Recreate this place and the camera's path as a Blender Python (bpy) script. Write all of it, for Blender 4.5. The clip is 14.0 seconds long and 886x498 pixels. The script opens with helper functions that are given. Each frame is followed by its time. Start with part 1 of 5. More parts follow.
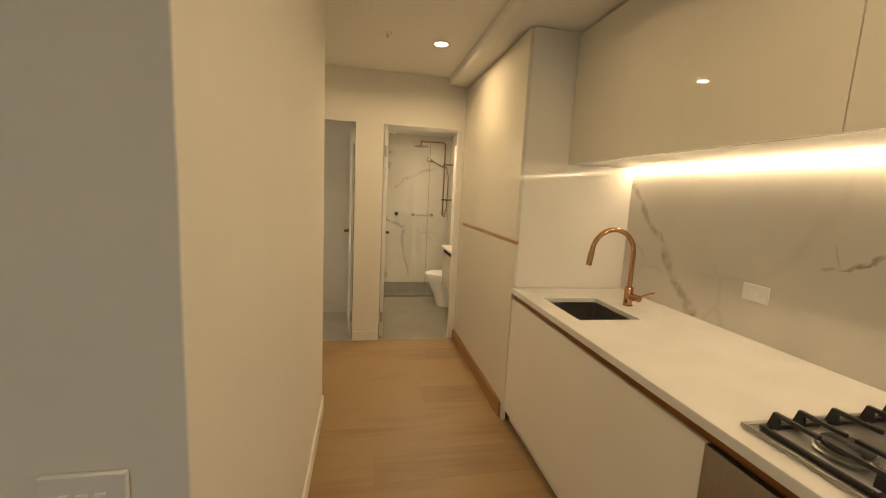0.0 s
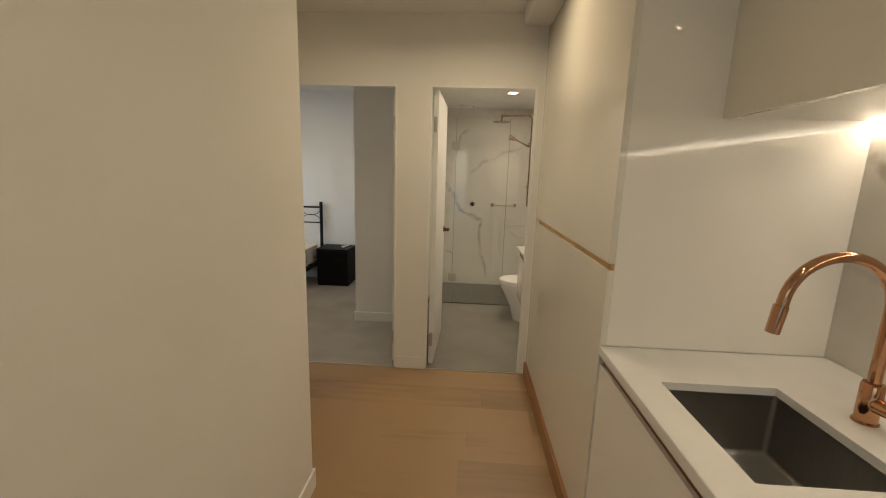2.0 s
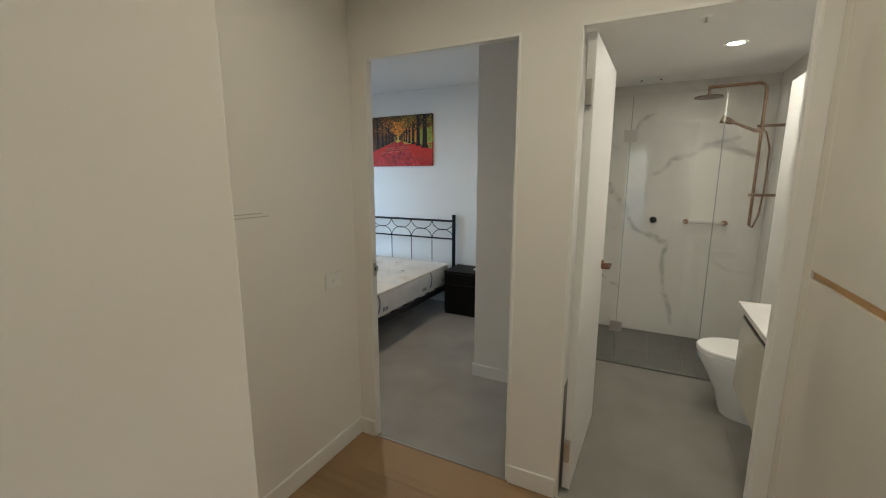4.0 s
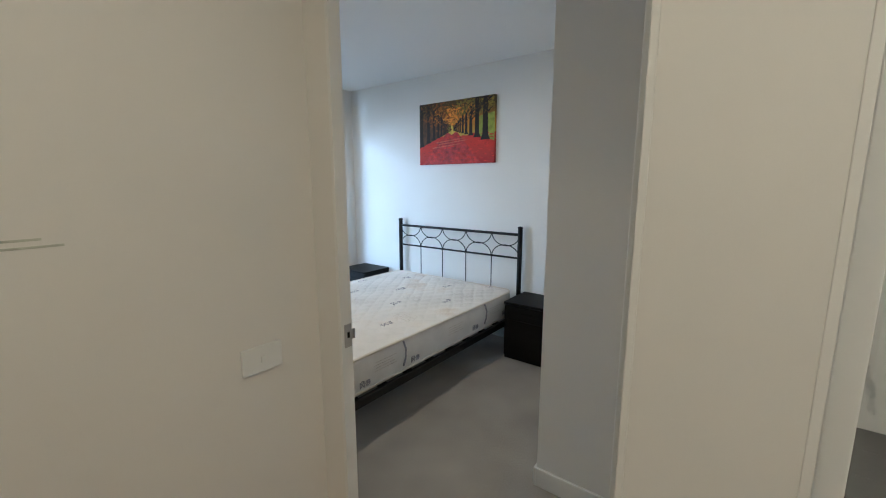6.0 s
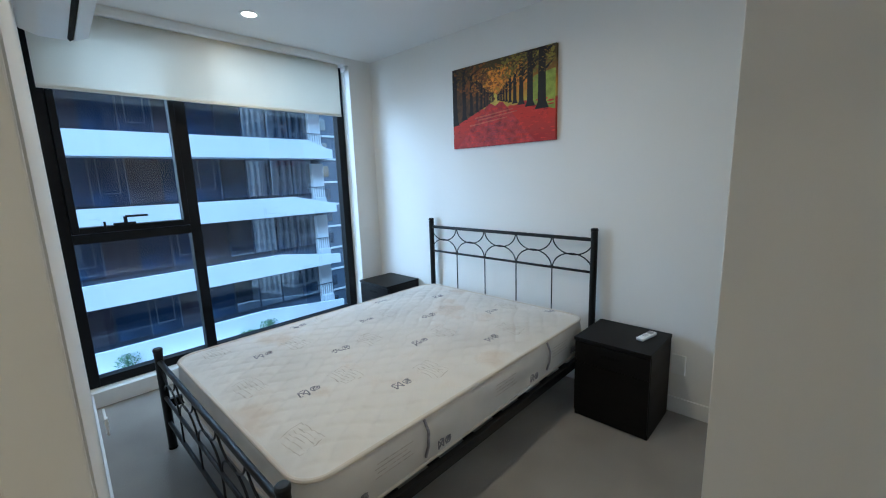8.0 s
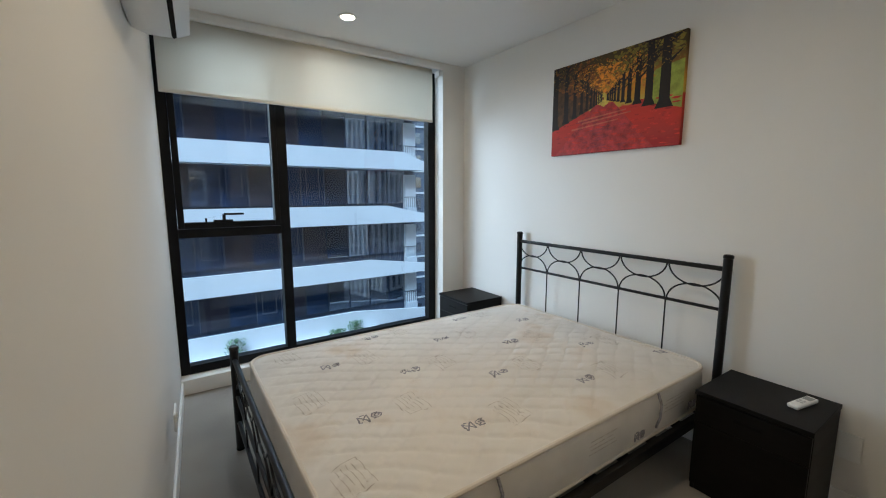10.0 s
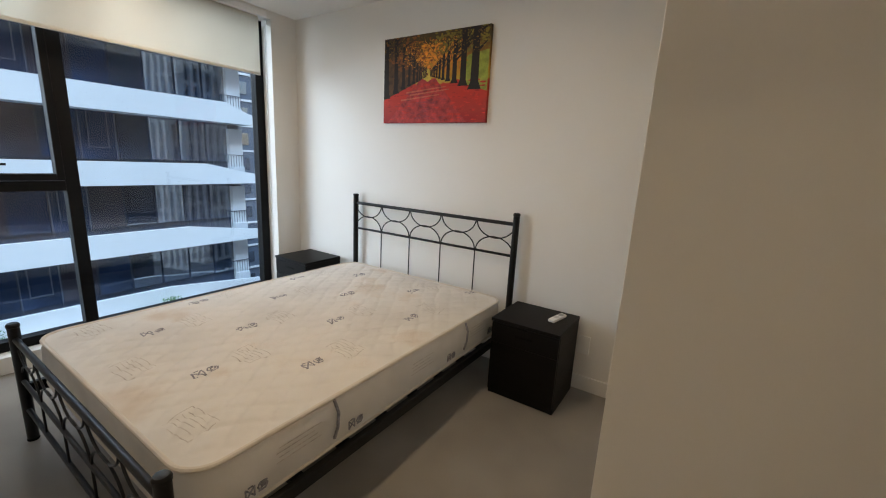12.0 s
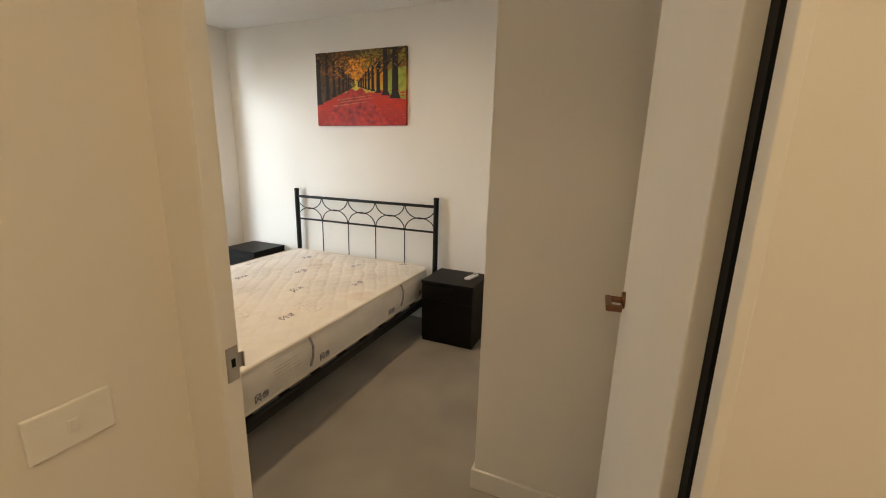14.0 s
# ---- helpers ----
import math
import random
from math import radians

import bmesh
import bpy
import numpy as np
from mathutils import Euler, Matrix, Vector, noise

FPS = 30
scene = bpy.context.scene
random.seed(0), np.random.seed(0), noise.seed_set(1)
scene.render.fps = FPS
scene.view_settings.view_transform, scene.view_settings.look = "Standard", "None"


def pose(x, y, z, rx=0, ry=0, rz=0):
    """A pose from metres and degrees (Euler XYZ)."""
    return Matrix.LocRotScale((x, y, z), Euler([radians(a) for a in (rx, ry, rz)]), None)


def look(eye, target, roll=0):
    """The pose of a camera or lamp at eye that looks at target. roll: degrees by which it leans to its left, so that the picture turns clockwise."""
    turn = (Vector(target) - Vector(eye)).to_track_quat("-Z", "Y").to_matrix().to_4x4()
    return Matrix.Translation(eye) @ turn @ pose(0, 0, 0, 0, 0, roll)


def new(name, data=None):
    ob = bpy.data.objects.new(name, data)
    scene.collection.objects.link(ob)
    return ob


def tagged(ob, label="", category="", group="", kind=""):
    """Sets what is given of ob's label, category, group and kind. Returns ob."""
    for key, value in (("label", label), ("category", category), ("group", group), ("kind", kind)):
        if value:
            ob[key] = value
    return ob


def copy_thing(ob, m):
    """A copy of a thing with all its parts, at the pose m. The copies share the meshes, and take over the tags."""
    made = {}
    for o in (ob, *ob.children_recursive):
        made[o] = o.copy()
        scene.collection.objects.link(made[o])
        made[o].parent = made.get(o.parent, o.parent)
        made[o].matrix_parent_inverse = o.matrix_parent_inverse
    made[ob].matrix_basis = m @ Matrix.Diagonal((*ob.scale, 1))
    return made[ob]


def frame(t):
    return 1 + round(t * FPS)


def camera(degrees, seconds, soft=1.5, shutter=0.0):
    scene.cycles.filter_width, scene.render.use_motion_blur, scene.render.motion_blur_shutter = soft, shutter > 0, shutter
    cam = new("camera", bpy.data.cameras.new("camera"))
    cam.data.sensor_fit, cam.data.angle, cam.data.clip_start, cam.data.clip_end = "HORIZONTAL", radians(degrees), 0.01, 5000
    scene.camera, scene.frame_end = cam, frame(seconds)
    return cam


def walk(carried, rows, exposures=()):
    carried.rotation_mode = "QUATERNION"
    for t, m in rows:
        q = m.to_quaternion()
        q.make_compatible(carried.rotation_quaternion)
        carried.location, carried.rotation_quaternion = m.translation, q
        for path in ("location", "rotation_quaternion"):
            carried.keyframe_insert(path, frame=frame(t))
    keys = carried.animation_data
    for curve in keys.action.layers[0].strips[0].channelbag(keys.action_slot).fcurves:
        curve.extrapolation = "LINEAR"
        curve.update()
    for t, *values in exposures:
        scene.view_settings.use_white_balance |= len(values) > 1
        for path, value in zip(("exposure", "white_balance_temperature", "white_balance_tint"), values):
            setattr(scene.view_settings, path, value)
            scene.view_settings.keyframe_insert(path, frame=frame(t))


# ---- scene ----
cam = camera(95.5, 14.0, soft=1.1)
PATH = [
    (0, (1.127, 0.3, 1.475), (1.518, 2.241, 1.196), 2.9),
    (0.5, (1.247, 0.543, 1.474), (1.824, 2.431, 1.156), 2.9),
    (1, (1.389, 0.763, 1.476), (1.877, 2.67, 1.123), 2.0),
    (1.5, (1.542, 0.997, 1.495), (1.678, 2.961, 1.14), 2.3),
    (2, (1.561, 1.262, 1.486), (1.452, 3.225, 1.12), 1.7),
    (2.5, (1.557, 1.58, 1.51), (1.343, 3.533, 1.135), 1.5),
    (3, (1.592, 1.881, 1.499), (1.048, 3.769, 1.13), 0.4),
    (3.5, (1.588, 2.147, 1.494), (0.848, 3.969, 1.13), 0.1),
    (4, (1.562, 2.414, 1.49), (0.679, 4.174, 1.142), 0.1),
    (4.2, (1.578, 2.518, 1.485), (0.562, 4.209, 1.16), -0.4),
    (6.3, (1.091, 3.566, 1.441), (-0.135, 5.111, 1.108), -0.2),
    (6.5, (1.024, 3.649, 1.436), (-0.218, 5.18, 1.099), -0.4),
    (7, (0.865, 3.849, 1.422), (-0.376, 5.383, 1.096), -1.1),
    (7.5, (0.735, 4.023, 1.414), (-0.527, 5.535, 1.066), -1.7),
    (8, (0.617, 4.181, 1.409), (-0.744, 5.604, 1.06), -1.9),
    (8.5, (0.51, 4.266, 1.39), (-0.928, 5.615, 1.054), -1.6),
    (9, (0.427, 4.331, 1.385), (-1.15, 5.515, 1.054), -1.0),
    (9.2, (0.416, 4.355, 1.379), (-1.229, 5.447, 1.061), -0.7),
    (11.3, (0.496, 4.335, 1.371), (-1.03, 5.612, 1.17), 2.3),
    (11.5, (0.519, 4.309, 1.376), (-0.883, 5.712, 1.119), 2.5),
    (12, (0.606, 4.234, 1.37), (-0.465, 5.868, 0.943), 3.0),
    (12.5, (0.689, 4.147, 1.367), (-0.255, 5.854, 0.927), 3.1),
    (13, (0.776, 3.973, 1.387), (-0.255, 5.627, 0.938), 1.3),
    (13.5, (0.839, 3.821, 1.407), (-0.196, 5.475, 0.966), 0.8),
    (14, (0.914, 3.675, 1.402), (0.151, 5.467, 0.949), 1.5),
]
EXPOSURES = [(0, 0.62, 8700, 10), (0.5, 0.49, 8000, 10), (1.5, 0.36, 7100, 9), (2, 0.33, 6600, 8), (3, 0.27, 5800, 6), (4.2, 0.27, 5500, 4), (6.3, 0.45, 5250, 5), (7.5, 0.45, 5150, 2),
             (8.5, 0.14, 5350, 2), (9.2, 0.08, 5850, 4), (11.3, 0.08, 6750, 11), (12, 0.25, 7000, 12), (13, 0.42, 8400, 13), (14, 0.58, 8100, 13)]
walk(cam, [(t, look(eye, target, roll)) for t, eye, target, roll in PATH], EXPOSURES)

# ---- world and daylight ----
world = bpy.data.worlds.new("overcast_sky")
scene.world = world
world.use_nodes = True
wn = world.node_tree.nodes
sky = wn.new("ShaderNodeTexSky")
sky.sky_type = "NISHITA"
sky.sun_disc = False
sky.sun_elevation, sky.sun_rotation = radians(45), radians(135)
sky.air_density, sky.dust_density = 1.0, 1.5
wn["Background"].inputs["Strength"].default_value = 0.15
world.node_tree.links.new(sky.outputs["Color"], wn["Background"].inputs["Color"])
sun = new("sun", bpy.data.lights.new("sun", "SUN"))
sun.data.energy, sun.data.angle, sun.data.color = 4.3, radians(25), (0.42, 0.70, 1.0)
sun.matrix_world = look((28, -28, 40), (0, 0, 0))

WARM = (1.0, 0.80, 0.535)


def lamp_disc(x, y, z, watts, size=0.08, colour=WARM, spread=140):
    d = bpy.data.lights.new("downlight_lamp", "AREA")
    d.shape, d.size, d.energy, d.color, d.spread = "DISK", size, watts, colour, radians(spread)
    ob = new("downlight_lamp", d)
    ob.location = (x, y, z)
    return ob


CEIL = 2.53          # hall and living ceiling
BEDCEIL = 2.50
BATHCEIL = 2.33
# Last two: unseen downlights added to brighten the living room and door recess.
HALL_LIGHTS = [(1.65, 3.33), (1.72, 1.95), (1.75, 0.93), (0.87, -0.30), (0.87, -1.60), (-0.9, -0.9), (0.78, 3.42)]
# Second one is unseen, added to brighten the bedroom's door side.
BED_LIGHTS = [(-2.235, 5.407), (-0.52, 5.15)]
BATH_LIGHTS = [(1.99, 5.67), (1.97, 4.60)]
for (x, y), watts in zip(HALL_LIGHTS, (5.4, 1.2, 3.6, 1.6, 1.3, 1.1, 1.5)):
    lamp_disc(x, y, CEIL - 0.012, watts, spread=160)
for (x, y), watts in zip(BED_LIGHTS, (3.5, 7.4)):
    lamp_disc(x, y, BEDCEIL - 0.012, watts, colour=(1.0, 0.79, 0.54), spread=170)
for x, y in BATH_LIGHTS:
    lamp_disc(x, y, BATHCEIL - 0.012, 5.2, colour=(1.0, 0.82, 0.62), spread=168)
led = bpy.data.lights.new("led_strip_lamp", "AREA")
led.shape, led.size, led.size_y, led.energy, led.color = "RECTANGLE", 0.012, 3.55, 3.7, (1.0, 0.83, 0.64)
led_ob = new("led_strip_lamp", led)
led_ob.matrix_world = pose(2.803, 0.86, 1.6695, 0, 2, 0)
# added area lamp, unseen along the open street: skylight fill through the bedroom window
d = bpy.data.lights.new("window_fill_lamp", "AREA")
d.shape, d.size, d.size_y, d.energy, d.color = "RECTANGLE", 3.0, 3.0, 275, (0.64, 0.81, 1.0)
new("window_fill_lamp", d).matrix_world = look((-6.6, 0.9, 2.3), (-1.6, 6.5, 1.0))
# second added fill lamp, out of view above the window, in the sky's place
d = bpy.data.lights.new("sky_fill_lamp", "AREA")
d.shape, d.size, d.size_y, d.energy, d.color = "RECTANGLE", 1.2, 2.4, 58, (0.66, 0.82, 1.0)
new("sky_fill_lamp", d).matrix_world = look((-4.3, 5.4, 3.5), (-1.5, 5.4, 0.5))
# added lamp: daylight fill from the living room's unseen glass wall behind the walk
d = bpy.data.lights.new("living_fill_lamp", "AREA")
d.shape, d.size, d.size_y, d.energy, d.color = "RECTANGLE", 4.0, 2.1, 7, (0.62, 0.80, 1.0)
new("living_fill_lamp", d).matrix_world = pose(-0.5, -3.95, 1.2, 90, 0, 0)


# ---- materials ----
def nodes_of(name):
    m = bpy.data.materials.new(name)
    m.use_nodes = True
    nt = m.node_tree
    return m, nt.nodes, nt.links, nt.nodes["Principled BSDF"]


def noise_node(n, l, coord, scale, detail=3.0, stretch=None):
    tex = n.new("ShaderNodeTexNoise")
    tex.inputs["Scale"].default_value, tex.inputs["Detail"].default_value = scale, detail
    if stretch:
        mp = n.new("ShaderNodeMapping")
        mp.inputs["Scale"].default_value = stretch
        l.new(coord, mp.inputs["Vector"])
        l.new(mp.outputs["Vector"], tex.inputs["Vector"])
    else:
        l.new(coord, tex.inputs["Vector"])
    return tex


def surface(name, colour, rough=0.5, metal=0.0, var=0.05, scale=3.0, bump=0.0, bscale=120.0, coat=0.0, rvar=0.05, stretch=None, spec=0.5):
    """Two scales of tone variation, roughness variation and fine relief."""
    m, n, l, b = nodes_of(name)
    co = n.new("ShaderNodeTexCoord").outputs["Object"]
    big = noise_node(n, l, co, scale, 2.0, stretch)
    fine = noise_node(n, l, co, bscale, 4.0, stretch)
    mixn = n.new("ShaderNodeMath")
    mixn.operation = "MULTIPLY_ADD"
    l.new(fine.outputs["Fac"], mixn.inputs[0])
    mixn.inputs[1].default_value = 0.4
    l.new(big.outputs["Fac"], mixn.inputs[2])
    ramp = n.new("ShaderNodeValToRGB")
    e = ramp.color_ramp.elements
    e[0].position, e[1].position = 0.45, 0.95
    e[0].color = (*[c * (1 - var) for c in colour], 1)
    e[1].color = (*[min(1, c * (1 + var)) for c in colour], 1)
    l.new(mixn.outputs[0], ramp.inputs["Fac"])
    l.new(ramp.outputs["Color"], b.inputs["Base Color"])
    mr = n.new("ShaderNodeMapRange")
    mr.inputs["To Min"].default_value, mr.inputs["To Max"].default_value = max(0.02, rough - rvar), min(1, rough + rvar)
    l.new(big.outputs["Fac"], mr.inputs["Value"])
    l.new(mr.outputs["Result"], b.inputs["Roughness"])
    b.inputs["Metallic"].default_value = metal
    b.inputs["Coat Weight"].default_value = coat
    b.inputs["Coat Roughness"].default_value = 0.04
    b.inputs["Specular IOR Level"].default_value = spec
    if bump:
        bp = n.new("ShaderNodeBump")
        bp.inputs["Strength"].default_value, bp.inputs["Distance"].default_value = 1.0, bump
        l.new(fine.outputs["Fac"], bp.inputs["Height"])
        l.new(bp.outputs["Normal"], b.inputs["Normal"])
    return m


def glowing(name, colour, strength):
    m, n, l, b = nodes_of(name)
    b.inputs["Base Color"].default_value = (*colour, 1)
    b.inputs["Emission Color"].default_value = (*colour, 1)
    b.inputs["Emission Strength"].default_value = strength
    return m


def clear_glass(name, tint=(0.97, 0.99, 0.98), rough=0.0):
    m, n, l, b = nodes_of(name)
    b.inputs["Base Color"].default_value = (*tint, 1)
    b.inputs["Roughness"].default_value = rough
    b.inputs["Transmission Weight"].default_value = 1.0
    b.inputs["IOR"].default_value = 1.45
    return m


def marble(name, base, vein, seedx, veins, flat, rough=0.10):
    """Polished slab: clouded ground, hair veins, and the long veins given as (start, end, width, strength) on the slab's plane."""
    m, n, l, b = nodes_of(name)
    co = n.new("ShaderNodeTexCoord").outputs["Object"]

    def vmath(op, a, c=None):
        v = n.new("ShaderNodeVectorMath")
        v.operation = op
        for k, s in enumerate((a, c)):
            if s is None:
                continue
            if isinstance(s, tuple):
                v.inputs[k].default_value = s
            else:
                l.new(s, v.inputs[k])
        return v

    def math_node(op, a, c=None, clamp=False):
        v = n.new("ShaderNodeMath")
        v.operation, v.use_clamp = op, clamp
        for k, s in enumerate((a, c)):
            if s is None:
                continue
            if isinstance(s, (int, float)):
                v.inputs[k].default_value = s
            else:
                l.new(s, v.inputs[k])
        return v.outputs[0]

    mp = n.new("ShaderNodeMapping")
    mp.inputs["Location"].default_value = (seedx, seedx * 0.7, seedx * 0.3)
    l.new(co, mp.inputs["Vector"])
    warp = noise_node(n, l, mp.outputs["Vector"], 3.2, 6.0)
    off = vmath("SUBTRACT", warp.outputs["Color"], (0.5, 0.5, 0.5)).outputs["Vector"]
    sc = n.new("ShaderNodeVectorMath")
    sc.operation = "SCALE"
    l.new(off, sc.inputs[0])
    sc.inputs["Scale"].default_value = 0.22
    warped = vmath("ADD", co, sc.outputs["Vector"]).outputs["Vector"]
    plane = vmath("MULTIPLY", warped, flat).outputs["Vector"]
    rag = noise_node(n, l, mp.outputs["Vector"], 14.0, 4.0)
    total = None
    for p0, p1, width, strength in veins:
        a, c = Vector(p0), Vector(p1)
        length = (c - a).length
        way = (c - a).normalized()
        d = vmath("SUBTRACT", plane, tuple(a)).outputs["Vector"]
        t = math_node("MINIMUM", math_node("MAXIMUM", vmath("DOT_PRODUCT", d, tuple(way)).outputs["Value"], 0.0), length)
        along = n.new("ShaderNodeVectorMath")
        along.operation = "SCALE"
        along.inputs[0].default_value = tuple(way)
        l.new(t, along.inputs["Scale"])
        dist = vmath("LENGTH", vmath("SUBTRACT", d, along.outputs["Vector"]).outputs["Vector"]).outputs["Value"]
        mr = n.new("ShaderNodeMapRange")
        mr.interpolation_type = "SMOOTHSTEP"
        mr.inputs["From Min"].default_value, mr.inputs["From Max"].default_value = width * 0.15, width
        mr.inputs["To Min"].default_value, mr.inputs["To Max"].default_value = strength, 0.0
        l.new(dist, mr.inputs["Value"])
        total = mr.outputs["Result"] if total is None else math_node("MAXIMUM", total, mr.outputs["Result"])
    rr = n.new("ShaderNodeMapRange")
    rr.inputs["From Min"].default_value, rr.inputs["From Max"].default_value = 0.32, 0.62
    l.new(rag.outputs["Fac"], rr.inputs["Value"])
    long_veins = math_node("MULTIPLY", total, rr.outputs["Result"])
    vor = n.new("ShaderNodeTexVoronoi")
    vor.feature = "DISTANCE_TO_EDGE"
    vor.inputs["Scale"].default_value = 1.6
    l.new(vmath("ADD", warped, (seedx, 0.0, seedx)).outputs["Vector"], vor.inputs["Vector"])
    hair = n.new("ShaderNodeMapRange")
    hair.inputs["From Min"].default_value, hair.inputs["From Max"].default_value = 0.0, 0.03
    hair.inputs["To Min"].default_value, hair.inputs["To Max"].default_value = 0.30, 0.0
    l.new(vor.outputs["Distance"], hair.inputs["Value"])
    gate = noise_node(n, l, mp.outputs["Vector"], 2.1, 2.0)
    gr = n.new("ShaderNodeMapRange")
    gr.inputs["From Min"].default_value, gr.inputs["From Max"].default_value = 0.52, 0.70
    l.new(gate.outputs["Fac"], gr.inputs["Value"])
    fac = math_node("MAXIMUM", long_veins, math_node("MULTIPLY", hair.outputs["Result"], gr.outputs["Result"]), True)
    cloud = noise_node(n, l, mp.outputs["Vector"], 2.5, 6.0)
    cr = n.new("ShaderNodeValToRGB")
    cr.color_ramp.elements[0].position, cr.color_ramp.elements[1].position = 0.35, 0.7
    cr.color_ramp.elements[0].color = (*[c * 0.92 for c in base], 1)
    cr.color_ramp.elements[1].color = (*base, 1)
    l.new(cloud.outputs["Fac"], cr.inputs["Fac"])
    mix = n.new("ShaderNodeMixRGB")
    l.new(fac, mix.inputs["Fac"])
    l.new(cr.outputs["Color"], mix.inputs["Color1"])
    mix.inputs["Color2"].default_value = (*vein, 1)
    l.new(mix.outputs["Color"], b.inputs["Base Color"])
    b.inputs["Roughness"].default_value = rough
    return m


def oak(name, light, dark, per_object=True):
    """Wood with grain along the local x axis, each board of its own tone."""
    m, n, l, b = nodes_of(name)
    co = n.new("ShaderNodeTexCoord").outputs["Object"]
    info = n.new("ShaderNodeObjectInfo").outputs["Random"] if per_object else n.new("ShaderNodeNewGeometry").outputs["Random Per Island"]
    shift = n.new("ShaderNodeVectorMath")
    shift.operation = "MULTIPLY_ADD"
    l.new(info, shift.inputs[0])
    shift.inputs[1].default_value = (7, 13, 3)
    l.new(co, shift.inputs[2])
    grain = noise_node(n, l, shift.outputs["Vector"], 9.0, 6.0, (0.22, 3.0, 3.0))
    big = noise_node(n, l, shift.outputs["Vector"], 1.9, 4.0, (0.9, 2.6, 2.6))
    s = n.new("ShaderNodeMath")
    s.operation = "MULTIPLY_ADD"
    l.new(info, s.inputs[0])
    s.inputs[1].default_value = 0.34
    soft = n.new("ShaderNodeMath")
    soft.operation = "MULTIPLY_ADD"
    l.new(grain.outputs["Fac"], soft.inputs[0])
    soft.inputs[1].default_value, soft.inputs[2].default_value = 0.45, 0.22
    l.new(soft.outputs[0], s.inputs[2])
    s2 = n.new("ShaderNodeMath")
    s2.operation = "MULTIPLY_ADD"
    l.new(big.outputs["Fac"], s2.inputs[0])
    s2.inputs[1].default_value = 0.7
    l.new(s.outputs[0], s2.inputs[2])
    ramp = n.new("ShaderNodeValToRGB")
    e = ramp.color_ramp.elements
    e[0].position, e[1].position = 0.62, 1.15
    e[0].color, e[1].color = (*dark, 1), (*light, 1)
    l.new(s2.outputs[0], ramp.inputs["Fac"])
    l.new(ramp.outputs["Color"], b.inputs["Base Color"])
    b.inputs["Roughness"].default_value = 0.42
    bp = n.new("ShaderNodeBump")
    bp.inputs["Strength"].default_value, bp.inputs["Distance"].default_value = 0.5, 0.0006
    l.new(grain.outputs["Fac"], bp.inputs["Height"])
    l.new(bp.outputs["Normal"], b.inputs["Normal"])
    return m


WALL = surface("wall_paint", (0.78, 0.76, 0.72), 0.75, var=0.02, scale=1.2, bump=0.00012, bscale=420)
CEILP = surface("ceiling_paint", (0.80, 0.79, 0.77), 0.85, var=0.015, scale=1.0, bump=0.0003, bscale=300)
TRIM = surface("trim_enamel", (0.80, 0.79, 0.76), 0.38, var=0.02, scale=4, bump=0.0002, bscale=60)
DOORP = surface("door_enamel", (0.79, 0.79, 0.77), 0.42, var=0.015, scale=2, bump=0.0002, bscale=90)
GLOSS = surface("gloss_lacquer", (0.69, 0.655, 0.575), 0.014, var=0.02, scale=2, rvar=0.008, bump=0.0003, bscale=2.2)
FRONT = surface("gloss_white_front", (0.82, 0.795, 0.745), 0.07, var=0.02, scale=2, rvar=0.02, bump=0.0003, bscale=2.0)
SATIN = surface("satin_cabinet", (0.72, 0.70, 0.66), 0.32, var=0.02, scale=2, bump=0.0001, bscale=200)
STONE = surface("benchtop_stone", (0.72, 0.71, 0.69), 0.22, var=0.05, scale=5, bump=0.0001, bscale=260)
MARBLE_K = marble("kitchen_marble", (0.67, 0.64, 0.585), (0.34, 0.28, 0.22), 3.1, (
    ((0, 2.61, 1.60), (0, 2.28, 1.22), 0.030, 0.75), ((0, 2.28, 1.22), (0, 2.03, 0.92), 0.040, 0.8), ((0, 1.52, 1.24), (0, 1.25, 1.37), 0.007, 1.0),
    ((0, 1.455, 1.345), (0, 1.44, 1.29), 0.006, 0.8), ((0, 0.9, 1.5), (0, 0.2, 0.95), 0.03, 0.7)), (0, 1, 1))
MARBLE_B = marble("bathroom_marble", (0.72, 0.70, 0.65), (0.20, 0.205, 0.20), 11.3, (
    ((1.20, 0, 1.43), (1.50, 0, 1.03), 0.040, 0.65), ((1.50, 0, 1.03), (1.74, 0, 0.88), 0.030, 0.6), ((1.74, 0, 0.88), (1.77, 0, 0.40), 0.028, 0.6), ((1.77, 0, 0.40), (1.88, 0, 0.12), 0.03, 0.55),
    ((1.58, 0, 1.52), (1.76, 0, 1.69), 0.028, 0.6), ((1.76, 0, 1.69), (2.24, 0, 1.86), 0.035, 0.5), ((1.39, 0, 1.83), (1.60, 0, 2.09), 0.035, 0.6), ((1.36, 0, 0.43), (1.18, 0, 0.53), 0.02, 0.5)), (1, 0, 1), 0.025)
COPPER = surface("rose_gold", (0.53, 0.285, 0.16), 0.09, metal=1.0, var=0.04, scale=10, rvar=0.06)
BATHCOPPER = surface("brushed_rose_gold", (0.37, 0.225, 0.14), 0.16, metal=1.0, var=0.06, scale=10)
LEVERM = surface("aged_rose_gold", (0.25, 0.125, 0.075), 0.25, metal=1.0, var=0.08, scale=12)
BRONZE = surface("copper_channel", (0.27, 0.125, 0.052), 0.34, metal=0.9, var=0.10, scale=6)
SPLASH = surface("gloss_white_panel", (0.79, 0.76, 0.70), 0.014, var=0.02, scale=2, rvar=0.01, bump=0.0002, bscale=2.0)
STEEL = surface("brushed_steel", (0.40, 0.395, 0.385), 0.30, metal=1.0, var=0.06, scale=8, bump=0.0001, bscale=300, stretch=(1, 12, 1))
